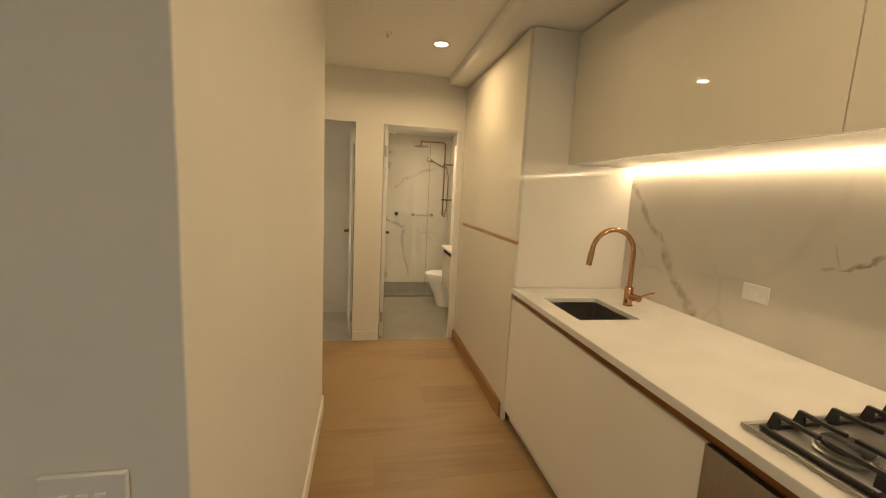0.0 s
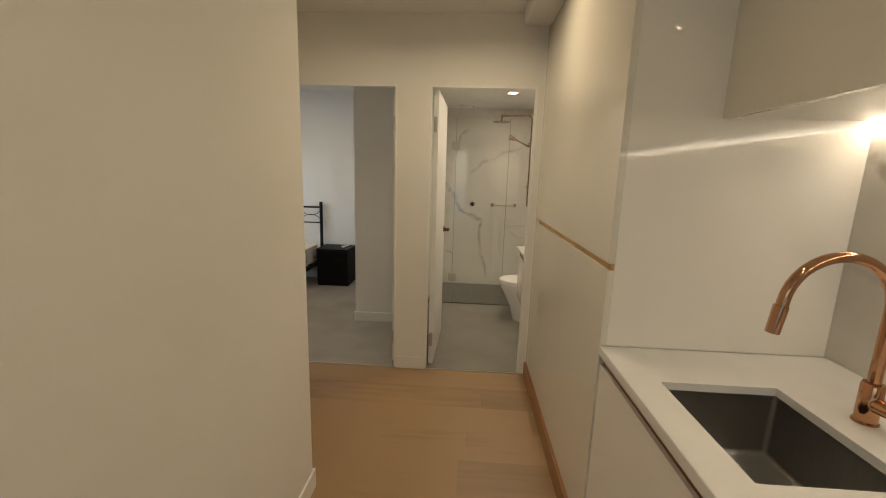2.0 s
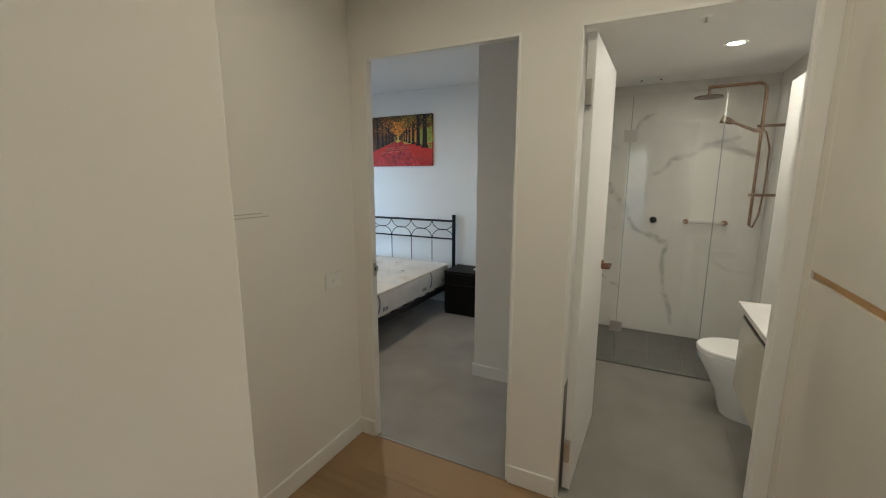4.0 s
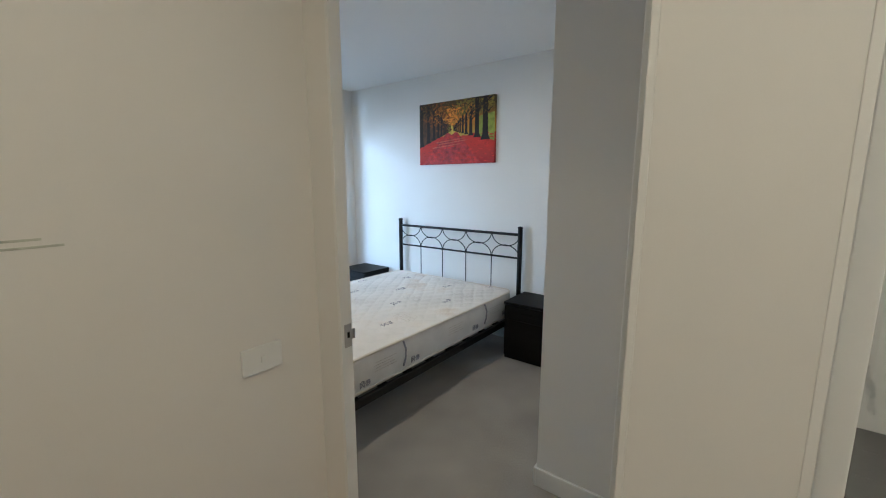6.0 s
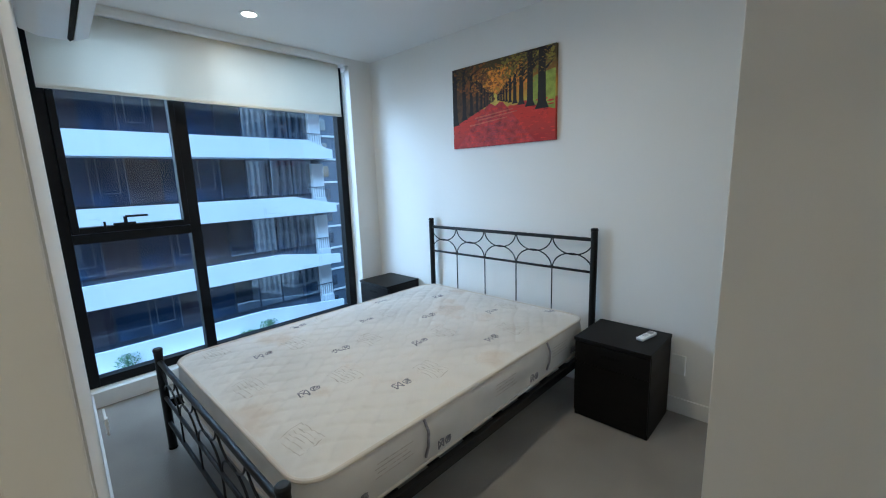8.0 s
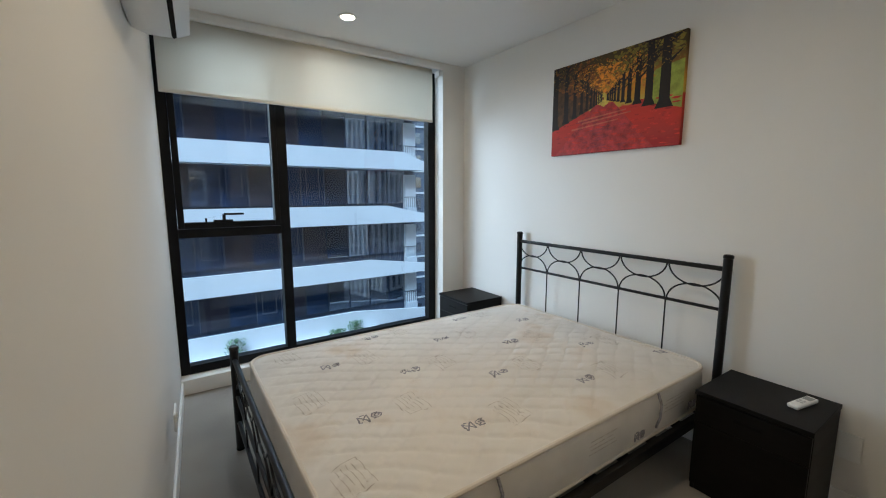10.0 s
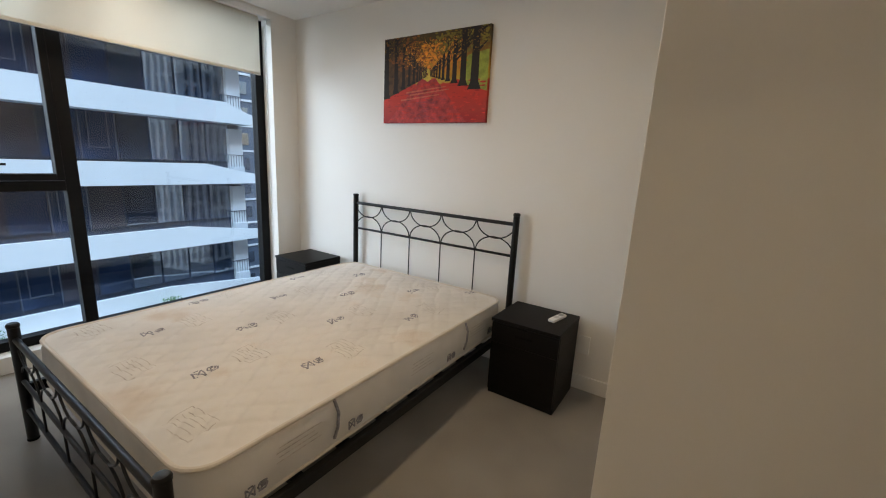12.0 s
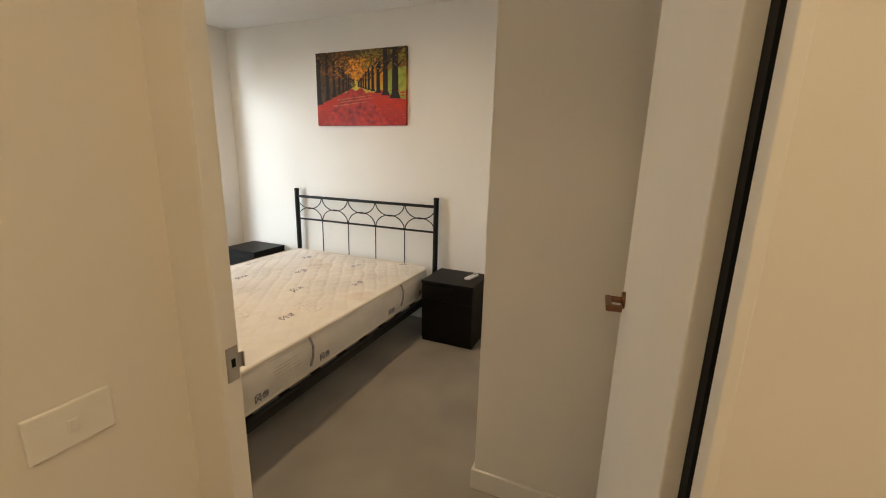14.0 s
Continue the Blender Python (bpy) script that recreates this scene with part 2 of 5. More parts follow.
NICKEL = surface("satin_nickel", (0.50, 0.475, 0.44), 0.32, metal=1.0, var=0.05, scale=20)
OAKM = oak("oak_boards", (0.315, 0.200, 0.100), (0.205, 0.124, 0.058))
OAKR = oak("oak_boards_rest", (0.315, 0.200, 0.100), (0.205, 0.124, 0.058), False)
PINE = surface("pine_edge", (0.52, 0.31, 0.12), 0.5, var=0.25, scale=5, stretch=(4, 0.8, 4), bump=0.0003, bscale=40)
KICK = surface("brown_kick_laminate", (0.30, 0.155, 0.066), 0.45, var=0.15, scale=4, stretch=(4, 0.8, 4), bump=0.0002, bscale=50)
CARPET = surface("grey_carpet", (0.37, 0.347, 0.315), 0.95, var=0.16, scale=2.2, bump=0.005, bscale=420, spec=0.1)
TILE_F = surface("floor_tile", (0.215, 0.205, 0.178), 0.34, var=0.16, scale=3, bump=0.0002, bscale=200)
TILE_S = surface("shower_tile", (0.115, 0.110, 0.100), 0.5, var=0.08, scale=5, bump=0.0004, bscale=200)
GROUT = surface("grout", (0.16, 0.155, 0.145), 0.85, var=0.05, scale=20)
BLACKM = surface("black_powdercoat", (0.006, 0.006, 0.0065), 0.38, var=0.15, scale=20, bump=0.0001, bscale=400, spec=0.3)
BLACKW = surface("black_brown_wood", (0.0055, 0.0048, 0.0045), 0.5, var=0.35, scale=3, stretch=(1, 1, 8), bump=0.0002, bscale=70, spec=0.18)
ALU = surface("black_window_frame", (0.005, 0.0055, 0.007), 0.5, var=0.1, scale=10, spec=0.2)
PLASTIC = surface("white_plastic", (0.80, 0.80, 0.78), 0.35, var=0.02, scale=8)
PORCELAIN = surface("white_porcelain", (0.84, 0.84, 0.82), 0.08, var=0.01, scale=3)
BLIND = surface("blind_fabric", (0.74, 0.70, 0.62), 0.9, var=0.04, scale=2, bump=0.0003, bscale=900)
TICK = surface("mattress_ticking", (0.73, 0.70, 0.66), 0.85, var=0.08, scale=3, bump=0.0008, bscale=420, spec=0.2)
for mat_node in TICK.node_tree.nodes:
    if mat_node.bl_idname == "ShaderNodeValToRGB":
        # brownish sweat stains in small patches
        mat_node.color_ramp.elements[1].position = 0.82
        stain = mat_node.color_ramp.elements.new(0.95)
        stain.color = (0.68, 0.59, 0.50, 1)
TICKSIDE = surface("mattress_side", (0.70, 0.67, 0.63), 0.85, var=0.10, scale=6, bump=0.0006, bscale=500, spec=0.2)
PIPING = surface("mattress_piping", (0.66, 0.60, 0.52), 0.7, var=0.06, scale=10)
PRINT = surface("grey_print", (0.27, 0.26, 0.285), 0.9, var=0.3, scale=60)
PALEPRINT = surface("pale_print", (0.57, 0.52, 0.475), 0.9, var=0.2, scale=60)
WALL_LINE = surface("wall_line", (0.50, 0.51, 0.44), 0.8, var=0.2, scale=30)
# Rubber for the bed feet; elsewhere its black stands for shade in gaps.
RUBBER_SHADE = surface("rubber_and_gap_shade", (0.006, 0.006, 0.006), 0.8, var=0.1, scale=20, spec=0.15)
IRON = surface("cast_iron", (0.02, 0.02, 0.02), 0.5, var=0.2, scale=30, bump=0.0004, bscale=300)
GLASS = clear_glass("window_glass", (0.89, 0.955, 1.0))
SHGLASS = clear_glass("shower_glass", (0.97, 0.985, 0.975))
GLASSEDGE = surface("glass_edge_polish", (0.30, 0.345, 0.32), 0.12, var=0.1, scale=6)
DARKGLASS = surface("dark_glass", (0.015, 0.016, 0.018), 0.06, var=0.1, scale=2)
LAMPGLOW = glowing("lamp_diffuser", (1.0, 0.90, 0.74), 10)
LEDGLOW = glowing("led_diffuser", (1.0, 0.88, 0.70), 5)


# ---- mesh helpers ----
def box(bm, x0, x1, y0, y1, z0, z1):
    r = bmesh.ops.create_cube(bm, size=1.0)
    for v in r["verts"]:
        v.co = Vector((x0 + (v.co.x + 0.5) * (x1 - x0), y0 + (v.co.y + 0.5) * (y1 - y0), z0 + (v.co.z + 0.5) * (z1 - z0)))
    return r["verts"]


def soften(bm, width=0.002, seg=2):
    bmesh.ops.bevel(bm, geom=list(bm.edges), offset=width, segments=seg, profile=0.5, affect="EDGES", clamp_overlap=True)
    return bm


def boxes(*dims, bevel=0.0, seg=2):
    bm = bmesh.new()
    for d in dims:
        box(bm, *d)
    return soften(bm, bevel, seg) if bevel else bm


def rod(bm, a, b, r0, r1=None, seg=16):
    """A closed round bar from a to b."""
    a, b = Vector(a), Vector(b)
    m = Matrix.Translation((a + b) / 2) @ (b - a).to_track_quat("Z", "Y").to_matrix().to_4x4()
    bmesh.ops.create_cone(bm, cap_ends=True, segments=seg, radius1=r0, radius2=r0 if r1 is None else r1, depth=(b - a).length, matrix=m)
    return bm


def tube(bm, pts, r, seg=10):
    """A round bar along a line of points."""
    pts = [Vector(p) for p in pts]
    rings, side = [], None
    for i, p in enumerate(pts):
        d = (pts[min(i + 1, len(pts) - 1)] - pts[max(i - 1, 0)]).normalized()
        if side is None:
            side = d.orthogonal().normalized()
        side = (side - d * side.dot(d)).normalized()
        up = d.cross(side)
        rings.append([bm.verts.new(p + r * (math.cos(k * math.tau / seg) * side + math.sin(k * math.tau / seg) * up)) for k in range(seg)])
    for a, b in zip(rings, rings[1:]):
        for k in range(seg):
            bm.faces.new((a[k], a[(k + 1) % seg], b[(k + 1) % seg], b[k]))
    bm.faces.new(rings[0][::-1])
    bm.faces.new(rings[-1])
    return bm


def lathe(bm, profile, seg=32, m=None):
    """A turned shape round z from (radius, height) pairs."""
    rings = []
    for r, z in profile:
        if r < 1e-6:
            rings.append([bm.verts.new((0, 0, z))])
        else:
            rings.append([bm.verts.new((r * math.cos(k * math.tau / seg), r * math.sin(k * math.tau / seg), z)) for k in range(seg)])
    for a, b in zip(rings, rings[1:]):
        for k in range(seg):
            k2 = (k + 1) % seg
            if len(a) == 1 and len(b) > 1:
                bm.faces.new((a[0], b[k2], b[k]))
            elif len(b) == 1 and len(a) > 1:
                bm.faces.new((a[k], a[k2], b[0]))
            elif len(a) > 1:
                bm.faces.new((a[k], a[k2], b[k2], b[k]))
    if m is not None:
        bmesh.ops.transform(bm, matrix=m, verts=bm.verts)
    return bm


def finish(name, bm, material, smooth):
    bmesh.ops.recalc_face_normals(bm, faces=list(bm.faces))
    me = bpy.data.meshes.new(name)
    bm.to_mesh(me)
    bm.free()
    if smooth and smooth != 40:
        me.shade_smooth()
        me.set_sharp_from_angle(angle=radians(smooth if smooth is not True else 35))
    me.materials.append(material)
    return me


def part(name, bm, material, parent, label="", smooth=True):
    ob = new(name, finish(name, bm, material, smooth))
    ob.parent = parent
    return tagged(ob, label)


def thing(name, label, category, at=(0, 0, 0), turn=0, group=""):
    ob = new(name)
    ob.empty_display_size = 0.1
    ob.matrix_world = pose(*at, 0, 0, turn)
    return tagged(ob, label, category, group)


def setting(name, bm, material, label, category="", smooth=False):
    return tagged(new(name, finish(name, bm, material, smooth)), label, category, "", "structure")


# ---- the large structure ----
HEAD = 2.078         # top of both door openings
BL, BR = 0.250, 1.052  # bedroom opening
TL, TR = 1.283, 2.007  # bathroom opening
setting("wall_doors", boxes((0.03, BL, 4.15, 4.19, 0, CEIL), (BR, TL, 4.15, 4.19, 0, CEIL), (TR, 2.95, 4.15, 4.19, 0, CEIL),
                            (BL, BR, 4.15, 4.19, HEAD, CEIL), (TL, TR, 4.15, 4.19, HEAD, CEIL)), WALL, "cream painted plasterboard wall with two door openings", "wall")
setting("wall_hall_left", boxes((0.03, 0.15, 2.905, 4.15, 0, CEIL)), WALL, "cream painted plasterboard wall in the hall", "wall")
setting("wall_nib", boxes((-3.0, 0.884, 0.9, 2.905, 0, CEIL), bevel=0.003), WALL, "thick cream painted wall block beside the hall", "wall")
setting("wall_kitchen", boxes((2.83, 2.95, -4.1, 4.15, 0, CEIL)), WALL, "painted wall behind the kitchen run", "wall")
setting("wall_robe", boxes((0.483, 1.14, 5.095, 6.68, 0, CEIL), (1.06, 1.14, 4.1905, 5.095, 0, CEIL), bevel=0.002), WALL, "cream painted wall round the bedroom door recess", "wall")
setting("wall_head", boxes((-2.95, 1.14, 6.68, 6.80, -0.1, CEIL)), WALL, "white painted bedroom wall behind the bed", "wall")
bm = bmesh.new()
vs = [bm.verts.new((x, y, z)) for z in (-0.1, CEIL) for x, y in ((0.10, 4.194), (0.10, 4.16), (-2.95, 4.16), (-2.95, 4.340))]
for f in ((0, 1, 2, 3), (4, 7, 6, 5), (0, 3, 7, 4), (1, 0, 4, 5), (2, 1, 5, 6), (3, 2, 6, 7)):
    bm.faces.new([vs[k] for k in f])
setting("wall_bedroom_left", bm, WALL, "white painted bedroom wall running to the window", "wall")
WY0, WY1, WX = 4.330, 6.44, -2.82  # bedroom window opening, plane of its frame
setting("wall_window", boxes((-2.95, -2.66, WY1, 6.68, -0.1, CEIL), (-2.95, -2.66, WY0, WY1, 2.44, CEIL),
                             (-2.95, -2.745, WY0, WY1, -0.1, 0.105)), WALL, "white painted wall round the bedroom window", "wall")
setting("wall_bath_far", boxes((1.14, 2.95, 6.70, 6.82, -0.1, CEIL)), MARBLE_B, "large white marble-look slabs on the shower wall", "wall")
setting("wall_bath_right", boxes((2.46, 2.95, 4.1905, 6.70, -0.1, CEIL)), MARBLE_B, "white marble-look tiled bathroom wall", "wall")
setting("wall_bath_duct", boxes((2.33, 2.4595, 4.1905, 5.822, 0.0, 2.10), bevel=0.002), TRIM, "white panelled low wall behind the toilet and vanity", "wall")
setting("wall_living_left", boxes((-3.1, -3.0, -4.1, 0.9, 0, CEIL)), WALL, "painted living room wall", "wall")
setting("wall_living_end", boxes((-3.0, -2.5, -4.1, -4.0, 0, CEIL), (1.5, 2.83, -4.1, -4.0, 0, CEIL), (-2.5, 1.5, -4.1, -4.0, 2.3, CEIL)), WALL,
        "painted living room wall round a wide glass door", "wall")

setting("ceiling_hall", boxes((-3.1, 2.95, -4.1, 4.225, CEIL, CEIL + 0.1)), CEILP, "flat white painted ceiling", "ceiling")
setting("ceiling_bedroom", boxes((-2.95, 1.06, 4.1905, 6.68, BEDCEIL, BEDCEIL + 0.029)), CEILP, "flat white painted bedroom ceiling", "ceiling")
setting("ceiling_bathroom", boxes((1.14, 2.46, 4.1905, 6.70, BATHCEIL, BATHCEIL + 0.15)), CEILP, "lower white painted bathroom ceiling", "ceiling")
setting("roof_slab", boxes((-3.1, 2.95, -4.1, 6.82, CEIL + 0.101, CEIL + 0.3)), CEILP, "concrete slab over the flat", "slab")
setting("bulkhead", boxes((1.885, 2.83, -1.0, 4.15, 2.455, CEIL + 0.03), bevel=0.028, seg=4), CEILP, "white painted bulkhead above the kitchen cabinets", "bulkhead", 40)

setting("subfloor", boxes((-3.1, 2.95, -4.1, 4.15, -0.2, -0.016)), GROUT, "dark floor base under the boards", "floor")
setting("floor_bedroom", boxes((-2.95, 1.06, 4.152, 6.68, -0.2, 0.0)), CARPET, "dark grey cut-pile carpet", "carpet")
setting("floor_bathroom", boxes((1.06, 2.46, 4.152, 6.70, -0.2, -0.006)), TILE_F, "grout bed under the bathroom tiles", "floor")


def skirting(*runs):
    bm = bmesh.new()
    for x0, x1, y0, y1 in runs:
        box(bm, x0, x1, y0, y1, 0.0, 0.095)
    return soften(bm, 0.003, 2)


setting("baseboard_hall", skirting((0.15, 0.162, 2.918, 4.138), (0.15, BL, 4.137, 4.1495), (BR, TL, 4.137, 4.1495), (0.8845, 0.896, 0.9, 2.905),
                                   (0.15, 0.894, 2.9055, 2.917)), TRIM, "low white painted skirting board in the hall", "skirting board", 40)
setting("baseboard_bedroom", skirting((-2.645, 0.47, 6.667, 6.6795), (0.4705, 0.4825, 5.083, 6.667), (0.4825, 1.06, 5.082, 5.0945), (-2.6595, -2.648, 6.42, 6.667)),
        TRIM, "low white painted skirting board in the bedroom", "skirting board", 40)
bm = skirting((-2.72, 0.13, -0.006, 0.006))
bmesh.ops.transform(bm, matrix=Matrix.Translation((0.10, 4.194, 0)) @ Matrix.Rotation(-math.atan2(0.146, 3.05), 4, "Z") @ Matrix.Translation((-0.10, 0.0065, 0)), verts=bm.verts)
setting("baseboard_window_side", bm, TRIM, "low white painted skirting board", "skirting board", 40)
setting("trim_carpet", boxes((BL, BR, 4.1465, 4.1565, -0.01, 0.004), bevel=0.001), NICKEL, "thin metal strip between boards and carpet", "threshold strip")
setting("trim_tiles", boxes((TL, TR, 4.1465, 4.1565, -0.01, 0.004), bevel=0.001), NICKEL, "thin metal strip between boards and tiles", "threshold strip")


# ---- doors ----
def frame_strip(name, x0, x1, label):
    setting(name, boxes((x0 - 0.001, x0 + 0.012, 4.1475, 4.1885, 0, HEAD), (x1 - 0.012, x1 + 0.001, 4.1475, 4.1885, 0, HEAD),
                        (x0 + 0.012, x1 - 0.012, 4.1475, 4.1885, HEAD - 0.012, HEAD + 0.001), bevel=0.0015), TRIM, label, "door frame", 40)


frame_strip("trim_bedroom_door", BL, BR, "slim flush white door jamb")
frame_strip("trim_bathroom_door", TL, TR, "slim flush white door jamb")


def lever(parent, at, out, along, label):
    """A lever handle: round rose, neck, and a square bar whose end turns back to the door."""
    o, a, u = Vector(out), Vector(along), Vector((0, 0, 1))
    h = new("door_handle")
    h.parent = parent
    h.location = at
    tagged(h, label)
    bm = bmesh.new()
    def brick(c, half):
        vs = bmesh.ops.create_cube(bm, size=1.0)["verts"]
        for v in vs:
            v.co = Vector(c) + o * v.co.x * 2 * half[0] + a * v.co.y * 2 * half[1] + u * v.co.z * 2 * half[2]
    brick(o * 0.046 + a * 0.040, (0.008, 0.048, 0.009))
    brick(o * 0.028 + a * 0.079, (0.016, 0.0084, 0.0084))
    soften(bm, 0.0025)
    rod(bm, (0, 0, 0), o * 0.009, 0.026, 0.025, 28)
    rod(bm, o * 0.008, o * 0.046, 0.0095, 0.0095, 18)
    me = finish("lever", bm, LEVERM, 40)
    lv = new("lever", me)
    lv.parent = h
    return h


def hinge(parent, at, out):
    bm = boxes((-0.016, 0.016, -0.012, 0.012, -0.05, 0.05), bevel=0.002)
    ob = part("hinge", bm, NICKEL, parent, "satin metal butt hinge", 40)
    ob.location = at
    return ob


def door_leaf(name, at, turn, width, label, handle_sides):
    d = new(name)
    d.matrix_world = pose(*at, 0, 0, turn)
    tagged(d, label, "door", "interior doors", "structure")
    part("leaf", boxes((0, width, -0.018, 0.018, 0.012, HEAD - 0.016), bevel=0.0025), DOORP, d, "", 40)
    for z in (0.22, 1.83):
        hinge(d, (-0.012, 0.0, z), 1)
    for s in handle_sides:
        lever(d, (width - 0.06, 0.018 * s, 1.0), (0, s, 0), (-1, 0, 0), "dark rose gold lever handle on a round rose")
    part("latch_plate", boxes((width - 0.0005, width + 0.0015, -0.011, 0.011, 0.93, 1.07), bevel=0.0005), NICKEL, d, "", 40)
    return d


door_leaf("door_bedroom", (1.031, 4.228, 0), 93.6, 0.752, "white painted flush door standing open against the recess", (1, -1))
door_leaf("door_bathroom", (1.322, 4.214, 0), 88.2, 0.71, "white painted flush bathroom door standing open", (-1, 1))
strike = thing("strike_plate", "brushed steel strike plate let into the door jamb", "strike plate", (0.2625, 4.172, 0.995))
part("plate", boxes((0, 0.002, -0.014, 0.012, -0.036, 0.036), bevel=0.0006), NICKEL, strike, "", 40)
part("lip", boxes((0.0, 0.002, 0.012, 0.022, -0.014, 0.018), (0.0, 0.006, 0.020, 0.023, -0.014, 0.018), bevel=0.0005), NICKEL, strike, "", 40)
# Raised black patch; the hole's shade is only its colour.
part("latch_hole_shade", boxes((0.0018, 0.0026, -0.004, 0.005, -0.007, 0.011)), RUBBER_SHADE, strike, "black patch standing for the shaded latch hole", False)
# Black strip in the hinge gap; the gap's shade is put into its colour.
setting("trim_hinge_shade", boxes((1.036, 1.0585, 4.1915, 4.2265, 0.0, HEAD - 0.01)), RUBBER_SHADE, "solid black strip standing for the shaded gap behind the open door", "door seal")


# ---- bedroom window ----
win = new("window_bedroom")
tagged(win, "floor-to-ceiling black aluminium window with an awning sash", "window", "", "structure")
FX0, FX1 = WX - 0.05, WX + 0.03
for nm, y0, y1, z0, z1 in (("jamb", WY0, WY0 + 0.06, 0.105, 2.44), ("jamb", WY1 - 0.075, WY1, 0.105, 2.44), ("bottom_rail", WY0 + 0.06, WY1 - 0.075, 0.105, 0.165),
                          ("head_rail", WY0 + 0.06, WY1 - 0.075, 2.39, 2.44), ("mullion", 5.045, 5.115, 0.165, 2.39), ("transom", WY0 + 0.06, 5.045, 1.065, 1.125)):
    part(nm, boxes((FX0, FX1, y0, y1, z0, z1), bevel=0.003), ALU, win, "black aluminium frame", 40)
sash = new("sash")
sash.parent = win
tagged(sash, "black awning sash")
for nm, y0, y1, z0, z1 in (("stile", WY0 + 0.062, WY0 + 0.10, 1.13, 2.385), ("stile", 5.005, 5.043, 1.13, 2.385), ("rail", WY0 + 0.10, 5.005, 1.13, 1.17), ("rail", WY0 + 0.10, 5.005, 2.345, 2.385)):
    part(nm, boxes((WX - 0.03, WX + 0.045, y0, y1, z0, z1), bevel=0.003), ALU, sash, "", 40)
bm = boxes((WX + 0.045, WX + 0.065, 4.60, 4.72, 1.168, 1.186), (WX + 0.055, WX + 0.07, 4.655, 4.675, 1.18, 1.225), (WX + 0.055, WX + 0.075, 4.665, 4.79, 1.218, 1.232), bevel=0.002)
part("latch", bm, ALU, sash, "black winder latch", 40)
bm = boxes((WX + 0.045, WX + 0.06, 4.55, 4.562, 1.15, 1.20), bevel=0.002)
part("latch_pin", bm, ALU, sash, "", 40)
for y0, y1, z0, z1 in ((WY0 + 0.10, 5.005, 1.17, 2.345), (WY0 + 0.06, 5.045, 0.165, 1.065), (5.115, WY1 - 0.075, 0.165, 2.39)):
    g = part("pane", boxes((WX - 0.008, WX - 0.002, y0, y1, z0, z1)), GLASS, win, "clear window pane", False)
    g.visible_shadow = False
part("window_sill", boxes((-2.745, -2.70, WY0, WY1, 0.0, 0.105), bevel=0.003), TRIM, win, "pale upstand under the glazing", 40)

blind = thing("roller_blind", "cream fabric roller blind pulled partly down over the window", "blind", (-2.70, 0, 0))
part("roller", rod(bmesh.new(), (0, 4.354, 2.418), (0, 6.338, 2.418), 0.024, seg=24), BLIND, blind)
bm = bmesh.new()
ny, nz = 60, 12
grid = [[bm.verts.new((0.026 + 0.0025 * noise.noise((y * 0.09, z * 0.4, 2.0)), 4.354 + 1.984 * y / ny, 1.995 + 0.43 * z / nz)) for z in range(nz + 1)] for y in range(ny + 1)]
for y in range(ny):
    for z in range(nz):
        bm.faces.new((grid[y][z], grid[y + 1][z], grid[y + 1][z + 1], grid[y][z + 1]))
bmesh.ops.solidify(bm, geom=list(bm.faces), thickness=0.0012)
part("fabric", bm, BLIND, blind)
part("bottom_rail", boxes((0.016, 0.034, 4.354, 6.338, 1.985, 2.005), bevel=0.005), BLIND, blind)
part("head_rail", boxes((-0.035, 0.046, 4.345, 6.41, 2.436, 2.494), bevel=0.014, seg=4), PLASTIC, blind, "white head rail", 40)
part("end_bracket", boxes((-0.035, 0.035, 6.401, 6.41, 2.385, 2.435), bevel=0.002), PLASTIC, blind, "white end bracket", 40)
part("pull_chain", tube(tube(bmesh.new(), [(0.032, 6.395, z) for z in (2.42, 1.8, 1.2, 0.72)], 0.0022, 6), [(0.018, 6.395, z) for z in (2.42, 1.8, 1.2, 0.72)], 0.0022, 6), PLASTIC, blind, "thin white bead chain")


# ---- kitchen ----
tall = thing("tall_cabinet", "tall glossy cream cabinet with a timber finger pull", "cabinet", (0, 0, 0))
part("body", boxes((2.078, 2.829, 2.66, 4.149, 0.10, 2.452)), SATIN, tall, "", False)
part("upper_door", boxes((2.055, 2.077, 2.6455, 4.075, 1.200, 2.440), bevel=0.0008), GLOSS, tall, "glossy cream upper door", 40)
part("lower_door", boxes((2.055, 2.077, 2.6455, 4.075, 0.105, 1.175), bevel=0.0008), GLOSS, tall, "glossy cream lower door", 40)
part("end_foot", boxes((2.055, 2.077, 2.65, 2.690, 0.001, 0.104), bevel=0.0008), GLOSS, tall, "cream end panel foot", 40)
part("filler", boxes((2.055, 2.077, 4.078, 4.149, 0.102, 2.452), bevel=0.0015), GLOSS, tall, "", 40)
part("finger_pull", boxes((2.063, 2.0775, 2.647, 4.075, 1.1755, 1.1995), bevel=0.001), PINE, tall, "raw timber edge in the finger pull", 40)
part("kick", boxes((2.040, 2.0775, 2.693, 4.146, 0.0, 0.10), bevel=0.001), KICK, tall, "timber-coloured kickboard", 40)
part("side_panel", boxes((2.0772, 2.829, 2.6452, 2.6595, 0.901, 2.452), bevel=0.001), SPLASH, tall, "glossy white side panel", 40)

bench = thing("benchtop", "white stone kitchen benchtop with an undermount sink cut-out", "benchtop", (0, 0, 0))
SX0, SX1, SY0, SY1 = 2.155, 2.485, 2.0, 2.40
bm = bmesh.new()
xs, ys = (2.055, SX0, SX1, 2.829), (-0.9, SY0, SY1, 2.644)
for i in range(3):
    for j in range(3):
        if (i, j) != (1, 1):
            bm.faces.new([bm.verts.new((x, y, 0.876)) for x, y in ((xs[i], ys[j]), (xs[i + 1], ys[j]), (xs[i + 1], ys[j + 1]), (xs[i], ys[j + 1]))])
